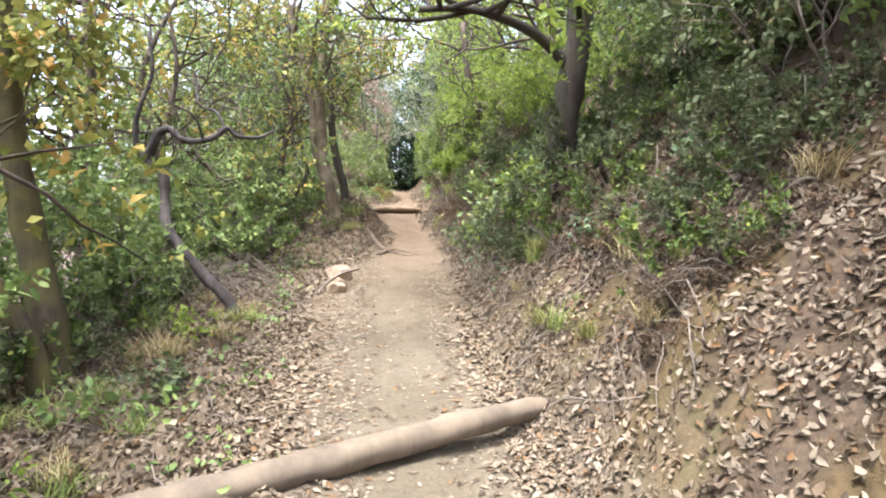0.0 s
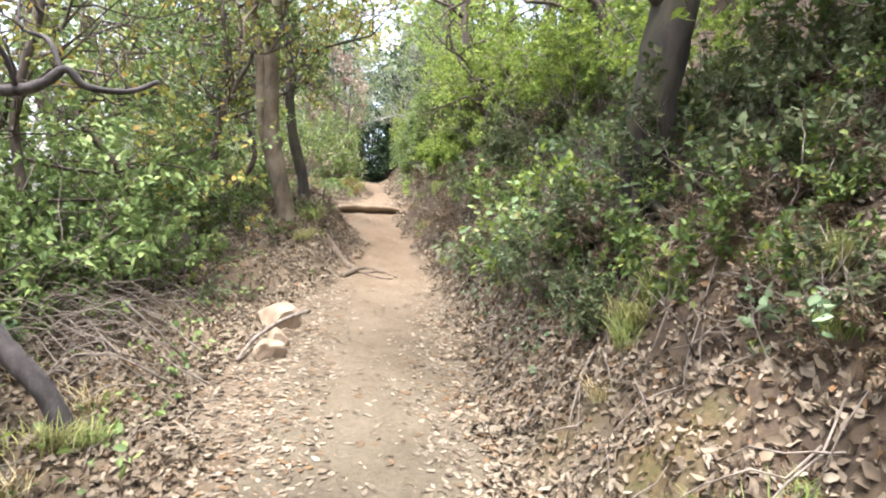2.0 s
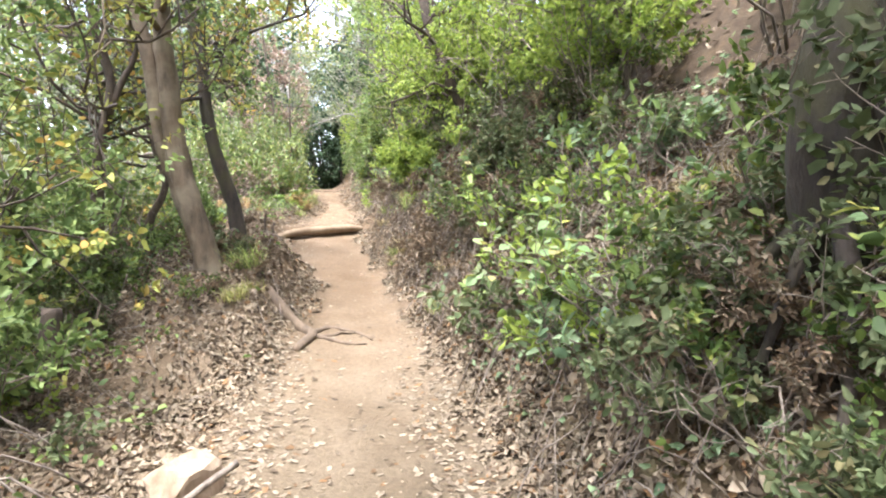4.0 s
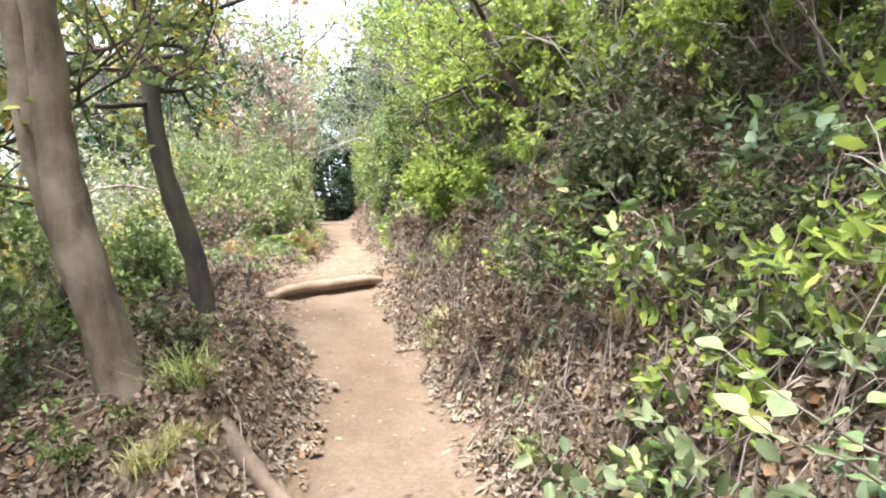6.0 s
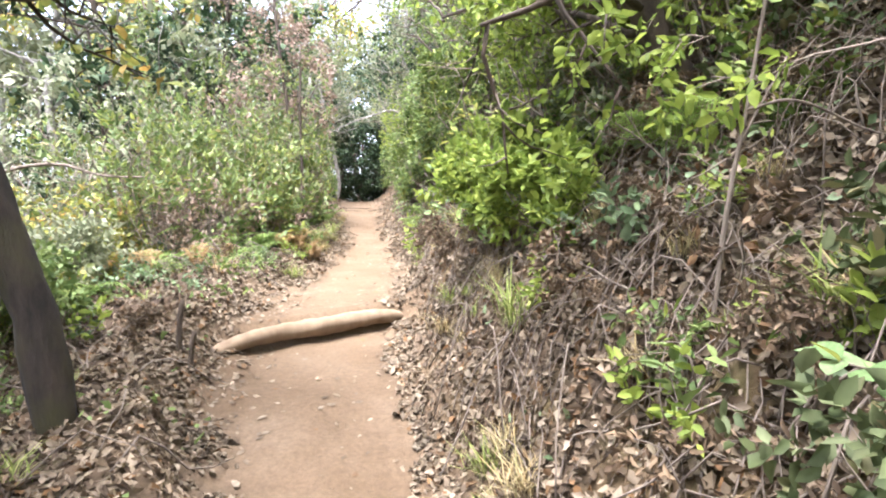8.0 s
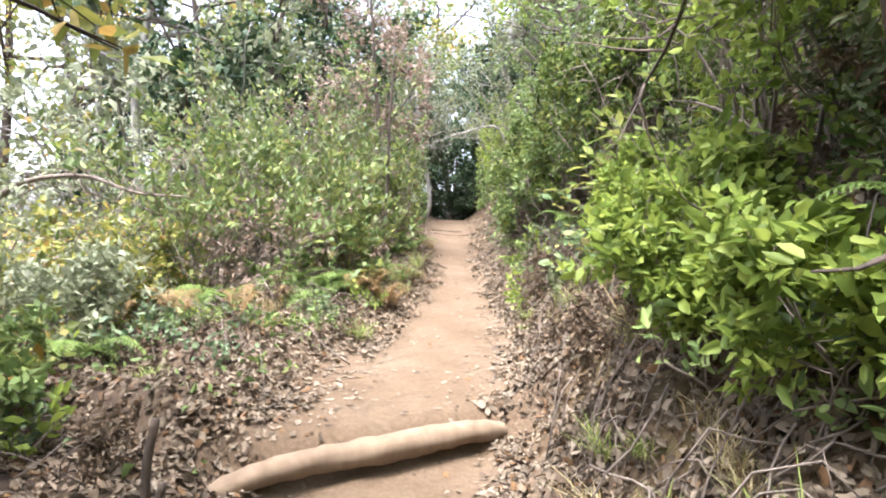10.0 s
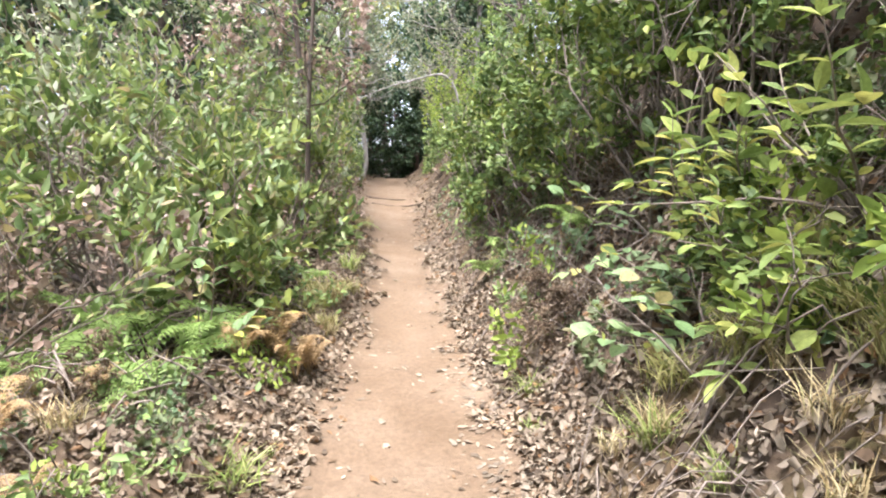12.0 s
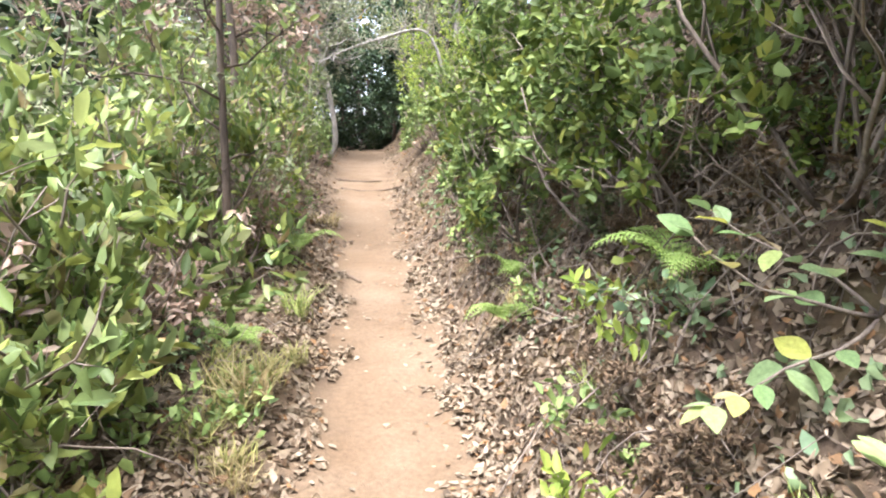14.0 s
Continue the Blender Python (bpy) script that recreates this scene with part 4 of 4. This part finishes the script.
def tuft(seed, mat, height, n, label):
    r = np.random.RandomState(seed)
    a = r.uniform(0, 6.28, n)
    D = np.stack([np.cos(a) * r.uniform(.1, .9, n), np.sin(a) * r.uniform(.1, .9, n), np.ones(n)], 1)
    N = np.stack([np.cos(a), np.sin(a), np.full(n, .3)], 1)
    L = height * r.uniform(.5, 1.2, n)
    me = leaves("grass_mass", np.stack([r.normal(0, .05, n), r.normal(0, .05, n), np.full(n, -.01)], 1), D, N, L, np.full(n, .008), mat, .1, -.35, .5, True)
    ob = thing("grass_tuft", (0, 0, -50), label, "grass", "grass tufts")
    part("grass_mass", me, ob, kind="stuff")
    return ob


tufts = [tuft(301, GRASS, .2, 90, "fine green grass tuft at the trail edge"), tuft(302, STRAW, .3, 110, "dry straw-coloured grass tuft on the bank"), tuft(303, STRAW, .22, 80, "short dry grass tuft at the trail edge"), tuft(304, GRASS, .3, 70, "long green grass tuft on the slope")]
place(tufts, [(-1.2, 5.0, .8), (1.3, 13.6, .5), (.95, 13.4, .5), (-.58, 9.25, .9), (-1.35, 5.05, .6), (1.1, 13.9, .5), (1.35, 13.1, .5), (-.7, 9.3, .8), (-1.9, 4.7, 1), (1.2, 13.3, .5), (1.0, 14.0, .5), (-2.0, 5.0, 1), (1.45, 4.0, .9), (1.1, 12.4, .9), (.8, 12.0, .8), (-1.8, 3.2, .9)]
      + spots(31, 50, .75, 1.7, 9.2, 22, .35, .65, .05) + spots(35, 14, .8, 1.6, 8.6, 12.8, .5, 1.0, .1) + spots(32, 30, -1.3, -.1, 10.6, 22, .5, .9, .05) + spots(33, 24, -2.4, -1.2, 2.2, 6.5, .5, 1.0) + spots(34, 24, .9, 2.2, 2.4, 7.0, .4, .9), 0, 16, 0)

GRASS_PALE = leaf_material("yellow-green arching grass", [(0.16, 0.18, 0.05), (0.28, 0.29, 0.09), (0.38, 0.36, 0.15), (0.22, 0.19, 0.08)], 0.6, 0.3)
arching = [tuft(305, GRASS_PALE, .23, 150, "yellow-green grass arching at the bank foot"), tuft(306, GRASS_PALE, .16, 120, "short mossy grass on the verge")]
place(arching, [(1.3, 13.75, 1.0), (-.22, 15.9, .8), (1.45, 13.5, 1.0), (-.28, 16.2, 1.0), (1.2, 14.0, .8), (-.2, 16.5, .9), (1.55, 13.85, 1.0), (-.36, 16.0, .9), (1.35, 13.3, .9), (-.35, 16.4, 1.0), (1.0, 3.9, .7), (-.12, 16.8, .8), (1.25, 4.9, .8), (-.62, 9.0, 1.0), (1.5, 13.2, 1.0), (-.7, 8.85, .9), (1.15, 3.4, .7), (-1.3, 4.9, 1.0), (1.6, 4.2, .9), (-.42, 16.7, .9)], 0, 26, 0)

# ---- plants with large leaves ----


def leaf_blade(seed, mat, slim):
    bm = bmesh.new()
    r = random.Random(seed)
    prof = [(0, .02), (.15, .55), (.35, .95), (.55, 1.0), (.75, .72), (.9, .35), (1, .02)]
    rows = []
    for u, w in prof:
        z = -.16 * u * u
        rows.append([bm.verts.new((-w * slim / 2, u, z + .07 * w)), bm.verts.new((0, u, z)), bm.verts.new((w * slim / 2, u, z + .07 * w + r.uniform(-.02, .02)))])
    for a, b in zip(rows, rows[1:]):
        for i in range(2):
            bm.faces.new((a[i], a[i + 1], b[i + 1], b[i]))
    me = bpy.data.meshes.new("leaf")
    bm.to_mesh(me)
    bm.free()
    me.materials.append(mat)
    return me


def single_leaf_material(name, stops):
    m, nt, ln, b = nodes_of(name)
    info = nt.new("ShaderNodeObjectInfo")
    r = ramp(nt, stops)
    ln.new(info.outputs["Random"], r.inputs[0])
    v = ramp(nt, [(.35, (.75,) * 3), (.7, (1.1,) * 3)])
    ln.new(tex(nt, ln, 9.0), v.inputs[0])
    col = mixed(nt, ln, 1.0, r.outputs[0], v.outputs[0], "MULTIPLY")
    ln.new(col, b.inputs["Base Color"])
    b.inputs["Roughness"].default_value = .62
    b.inputs["Specular IOR Level"].default_value = .25
    t = nt.new("ShaderNodeBsdfTranslucent")
    ln.new(col, t.inputs[0])
    mx = nt.new("ShaderNodeMixShader")
    mx.inputs[0].default_value = .35
    ln.new(b.outputs[0], mx.inputs[1])
    ln.new(t.outputs[0], mx.inputs[2])
    ln.new(mx.outputs[0], nt["Material Output"].inputs[0])
    return m


BIG = single_leaf_material("large fresh leaves", [(0, (.16, .25, .09)), (.4, (.21, .29, .13)), (.7, (.27, .35, .13)), (.9, (.38, .38, .07)), (1, (.33, .26, .16))])
BIG_Y = single_leaf_material("large yellow-green leaves", [(0, (.14, .20, .05)), (.4, (.22, .28, .07)), (.75, (.31, .35, .085)), (1, (.40, .36, .09))])
BLADES = [leaf_blade(i, BIG, s) for i, s in enumerate((.55, .62, .5))]
BLADES_Y = [leaf_blade(9 + i, BIG_Y, s) for i, s in enumerate((.42, .48, .36))]


def large_leaf_plant(x, y, seed, stems, length, size, blades, label, toward=(-.6, -.3, .5), name="large_leaf_plant"):
    r = np.random.RandomState(seed)
    ob = thing(name, at(x, y, .02), label, "plant", "large-leaved plants on the bank")
    for k in range(stems):
        d = np.array(toward) + r.normal(0, .45, 3)
        pts, q, way = [np.zeros(3)], np.zeros(3), unit(d)
        for _ in range(7):
            way = unit(way + r.normal(0, .15, 3) + np.array([0, 0, .02]))
            q = q + way * length * r.uniform(.7, 1.1) / 7
            pts.append(q)
        stem = part("stem", tubes("stem", [(pts, np.linspace(.007, .002, 8), 5)], TWIG), ob)
        for i in range(2, 8):
            for s in (-1, 1) if i < 7 else (-1, 0, 1):
                if r.uniform() < .1:
                    continue
                side = unit(np.cross(way, [0, 0, 1])) * s
                fwd = unit(unit(pts[i] - pts[i - 1]) * .6 + side + r.normal(0, .25, 3))
                up = unit(np.array([0, 0, 1.]) + r.normal(0, .35, 3))
                sx = unit(np.cross(fwd, up))
                uz = np.cross(sx, fwd)
                L = size * r.uniform(.6, 1.15)
                lf = part("leaf", blades[r.randint(3)], stem)
                m = Matrix((sx, fwd, uz)).transposed().to_4x4()
                lf.matrix_local = Matrix.Translation(pts[i]) @ m @ Matrix.Scale(L, 4)
    return ob


BLADES_R = [leaf_blade(19 + i, BIG, s) for i, s in enumerate((.78, .7, .84))]
large_leaf_plant(1.45, 7.5, 21, 7, .7, .09, BLADES_R, "tall seedling with round pale green leaves on the bank", (-.5, -.1, .8))
large_leaf_plant(1.35, 7.4, 23, 5, .35, .085, BLADES_R, "low seedling with round leaves at the foot of the bank", (-.4, -.2, .6))
large_leaf_plant(1.5, 13.9, 24, 7, .5, .11, BLADES_Y, "shrub with large yellow-green leaves on the bank", (-.4, -.3, .7))
large_leaf_plant(1.6, 14.3, 25, 7, .7, .12, BLADES_Y, "shrub with large sunlit leaves on the bank", (-.35, -.2, .9))
large_leaf_plant(1.42, 14.6, 26, 6, .4, .1, BLADES, "low plant with large pale green leaves", (-.5, -.3, .4))
large_leaf_plant(1.7, 13.5, 27, 7, .75, .11, BLADES_Y, "tall shrub with large yellow-green leaves", (-.35, .1, .9))
large_leaf_plant(1.6, 15.2, 28, 6, .6, .11, BLADES, "plant with broad leaves among dead stems", (-.5, -.2, .5))
large_leaf_plant(1.45, 7.1, 2, 5, .5, .08, BLADES, "leafy plant with broad green leaves on the bank")
large_leaf_plant(1.45, 9.5, 3, 3, .4, .1, BLADES, "small plant with pale broad leaves on the bank")
large_leaf_plant(1.45, 14.35, 4, 6, .5, .11, BLADES, "low plant with broad pale green leaves on the bank")
large_leaf_plant(1.5, 14.15, 5, 6, .6, .1, BLADES_Y, "shrub with long yellow-green leaves over the bank", (-.5, -.2, .9))
large_leaf_plant(1.6, 14.6, 6, 7, .9, .11, BLADES_Y, "tall shrub with long yellow-green leaves", (-.3, -.2, 1.0))
large_leaf_plant(1.65, 13.8, 7, 6, .8, .1, BLADES_Y, "tall shrub with sunlit yellow-green leaves", (-.35, .1, 1.0))
large_leaf_plant(1.6, 6.8, 8, 5, .5, .08, BLADES, "leafy plant hanging over the bank")
large_leaf_plant(1.85, 5.7, 9, 5, .6, .075, BLADES, "leafy stem on the shady bank")
large_leaf_plant(-.75, 15.1, 10, 4, .5, .1, BLADES, "young plant with broad leaves at the trail edge", (.1, -.2, 1))
large_leaf_plant(-.85, 16.2, 11, 5, .7, .1, BLADES_Y, "young shrub with long green leaves", (.2, -.2, 1))

# ---- dead stems, brush and leaf litter ----


def strewn_stems(seed, n, x0, x1, y0, y1, length, label, name, stand=.3):
    r = np.random.RandomState(seed)
    runs = []
    while len(runs) < n:
        x, y = r.uniform(x0, x1), r.uniform(y0, y1)
        if np.interp(y, Y_EDGE, X_LEFT) - .1 < x < np.interp(y, Y_EDGE, X_RIGHT) + .1:
            continue
        a, ln = r.uniform(0, 6.28), length * r.uniform(.4, 1.3)
        d = np.array([math.cos(a), math.sin(a)])
        arc = r.uniform(0, stand)
        pts = []
        for f in np.linspace(0, 1, 6):
            u, v = x + d[0] * ln * (f - .5), y + d[1] * ln * (f - .5) + .05 * math.sin(5 * f + a)
            pts.append((u, v, float(land(u, v)) + .012 + arc * ln * math.sin(3.1 * f)))
        rad = r.uniform(.002, .0055)
        runs.append((pts, np.linspace(rad, rad * .5, 6), 4))
    return tagged(new(name, tubes(name, runs, TWIG)), label, "dead stems", kind="stuff")


strewn_stems(1, 900, .8, 2.6, 2.5, 20, .5, "dead stems and bare roots tangled over the bank", "dead_stem_tangle", .5)
strewn_stems(3, 600, .8, 2.2, 6, 14, .4, "brittle dead stems standing on the bank", "dead_stem_tangle", .7)
strewn_stems(2, 500, -3.2, -.2, 2.5, 20, .5, "dead twigs lying in the undergrowth", "fallen_twig_litter", .3)
r9 = np.random.RandomState(77)


def brush_pile(x0, y0, n, sx, sy, longest, label):
    ob = thing("brush_pile", at(x0, y0), label, "brush pile")
    for i in range(n):
        x, y = x0 + r9.normal(0, sx), y0 + r9.normal(0, sy)
        a, ln = r9.uniform(-.7, .9) + (3.14 if i % 2 else 0), longest * r9.uniform(.4, 1)
        pts = []
        for f in np.linspace(0, 1, 7):
            u, v = x + math.cos(a) * ln * (f - .5), y + math.sin(a) * ln * (f - .5)
            pts.append(np.array((u, v, float(land(u, v)) + .01 + .35 * ln * math.sin(3.14 * f) * r9.uniform(.7, 1))) - np.array(ob.location))
        part("stem", tubes("stem", [(pts, np.linspace(.006, .002, 7), 4)], TWIG), ob)


brush_pile(-1.95, 6.4, 70, .3, .45, 1.2, "heap of dead arching stems beside the trail")
brush_pile(-1.15, 15.45, 60, .25, .2, .8, "heap of dead grey stems under the laurels")
brush_pile(-1.35, 14.6, 40, .3, .15, .6, "dead bracken stems lying on the verge")
vines = []
for i in range(44):
    x0, y0 = 1.05 + r9.uniform(.0, .9), r9.uniform(5.5, 12.5)
    z0 = float(land(x0, y0))
    h0 = r9.uniform(.35, 1.1)
    vines.append(limb([(x0, y0, z0), (x0 + r9.uniform(-.05, .1), y0 + r9.uniform(-.1, .1), z0 + .3 * h0), (x0 + r9.uniform(.1, .4) * h0, y0 + r9.uniform(-.25, .25), z0 + .65 * h0), (x0 + h0 * r9.uniform(.5, .9), y0 + r9.uniform(-.4, .4), z0 + h0)], r9.uniform(.002, .0042), .0015, 4, 4))
tagged(new("vine_tangle", tubes("vine_tangle", vines, TWIG)), "thin bare vines hanging down the bank", "vines", kind="stuff")


def litter(name, label, seed, n, x0, x1, y0, y1, keep, size, mat, rise=.006, tilt=.5, slim=.55, plain=False, crumple=.085):
    r = np.random.RandomState(seed)
    x, y = r.uniform(x0, x1, n), r.uniform(y0, y1, n)
    k = r.uniform(0, 1, n) < keep(x, y)
    x, y = x[k], y[k]
    n = len(x)
    loose = 1 - .9 * trail_mask(x, y)
    N = unit(land_normal(x, y) + r.normal(0, tilt, (n, 3)) * loose[:, None])
    D = unit(np.cross(N, r.normal(0, 1, (n, 3))))
    L = size * r.uniform(.5, 1.25, n)
    P = np.stack([x, y, land(x, y) + rise + r.uniform(0, .02, n) * loose], 1) - D * L[:, None] * .5
    me = leaves(name, P, D, N, L, L * slim * r.uniform(.7, 1.2, n), mat, r.uniform(-.1, .55, (n, 1)) * loose[:, None], r.uniform(-.35, .4, (n, 1)) * loose[:, None], .45, plain, 0. if plain else crumple)
    return tagged(new(name, me), label, "leaf litter", kind="stuff")


def litter_density(x, y):
    t = trail_mask(x, y)
    patch = np.clip(.75 + .35 * waves(x, y, .8, 12), .45, 1)
    xl, xr = np.interp(y, Y_EDGE, X_LEFT), np.interp(y, Y_EDGE, X_RIGHT)
    off = np.abs(x - .08 - .5 * (xl + xr) * .5) + .07 * waves(x, y, .35, 17)
    clean = np.interp(y, [0, 7, 9, 11, 13, 30], [.10, .14, .26, .3, .18, .16])
    cover = np.interp(y, [0, 7, 9, 30], [1, .9, .5, .75])
    return np.where(t > .5, np.interp(y, [0, 6, 9, 30], [.09, .08, .02, .012]) + cover * np.clip((off - clean) / .38, 0, 1) ** 1.4, patch)


def off_trail(x, y):
    flat = worn(x, y) * (x < 0) * (y < 9.2)
    return np.where(trail_mask(x, y) > .5, 0, litter_density(x, y)) * (1 - .6 * bare_bank(x, y)) * (1 - .45 * flat)


def on_trail(x, y):
    return np.where(trail_mask(x, y) > .5, litter_density(x, y), 0)


litter("leaf_litter", "dry tan leaves strewn over the bank and slope", 1, 185000, -2.6, 2.6, 1.2, 13, off_trail, .047, LITTER, tilt=.48, slim=.48)
litter("leaf_litter", "dry leaves strewn beside the narrow trail", 2, 48000, -2.4, 2.6, 13, 17.5, off_trail, .048, LITTER, tilt=.5, slim=.48)
litter("leaf_litter", "dry leaves along the far trail", 8, 26000, -2.0, 2.4, 17.5, 23, off_trail, .07, LITTER, tilt=.6, plain=True)
litter("trodden_leaf_litter", "bleached leaves lying on the trodden trail", 5, 90000, -1.0, 1.2, -1, 23, on_trail, .046, LITTER, .004, .5, .5, False, .05)
litter("leaf_litter", "thin cover of old leaves under the trees", 6, 40000, -10, 7, -3, 36, lambda x, y: np.where((x > -2.6) & (x < 2.6) & (y > 1.2) & (y < 23), 0, np.where(trail_mask(x, y) > .4, .04, .8)), .09, LITTER, .01, .4, plain=True)


def verge(x, y):
    xl, xr = np.interp(y, Y_EDGE, X_LEFT), np.interp(y, Y_EDGE, X_RIGHT)
    d = np.maximum(xl - x, x - xr)
    return np.where(trail_mask(x, y) > .6, 0, np.clip(1 - d / .6, 0, 1) * .85)


litter("fresh_leaf_litter", "pale freshly fallen leaves along the verge", 9, 42000, -2.0, 1.7, 1.5, 9, verge, .046, LITTER_PALE, .012, .4, .46)
litter("fresh_leaf_litter", "pale freshly fallen leaves beside the narrow trail", 10, 20000, -1.2, 1.6, 9, 19, verge, .042, LITTER_PALE, .012, .4, .46)
litter("bank_litter", "curled brown leaves caught on the steep bank", 7, 44000, .75, 2.4, 5.5, 17, lambda x, y: np.where(trail_mask(x, y) > .3, 0, .85), .05, LITTER, .02, .9, .46)


def green_density(x, y):
    t = trail_mask(x, y)
    return np.where(t > .1, 0, np.clip(.25 + .7 * waves(x, y, 1.1, 14), 0, 1))


litter("ground_cover", "small green plants covering the bank", 3, 9000, .9, 3.2, 5.5, 22, green_density, .05, G_BLUE, .05, .7)
litter("ground_cover", "small green plants among fallen leaves", 4, 9000, -3.4, -.3, 1.5, 22, green_density, .05, G_MID, .05, .7)
litter("leaf_crumb_litter", "broken crumbs of dry leaves along the trail", 11, 60000, -1.9, 1.6, 1.2, 19, lambda x, y: np.where(trail_mask(x, y) > .5, .35 * litter_density(x, y), .75) * np.where(worn(x, y) > .15, 1, .35), .026, LITTER_PALE, .004, .5, .6, True)
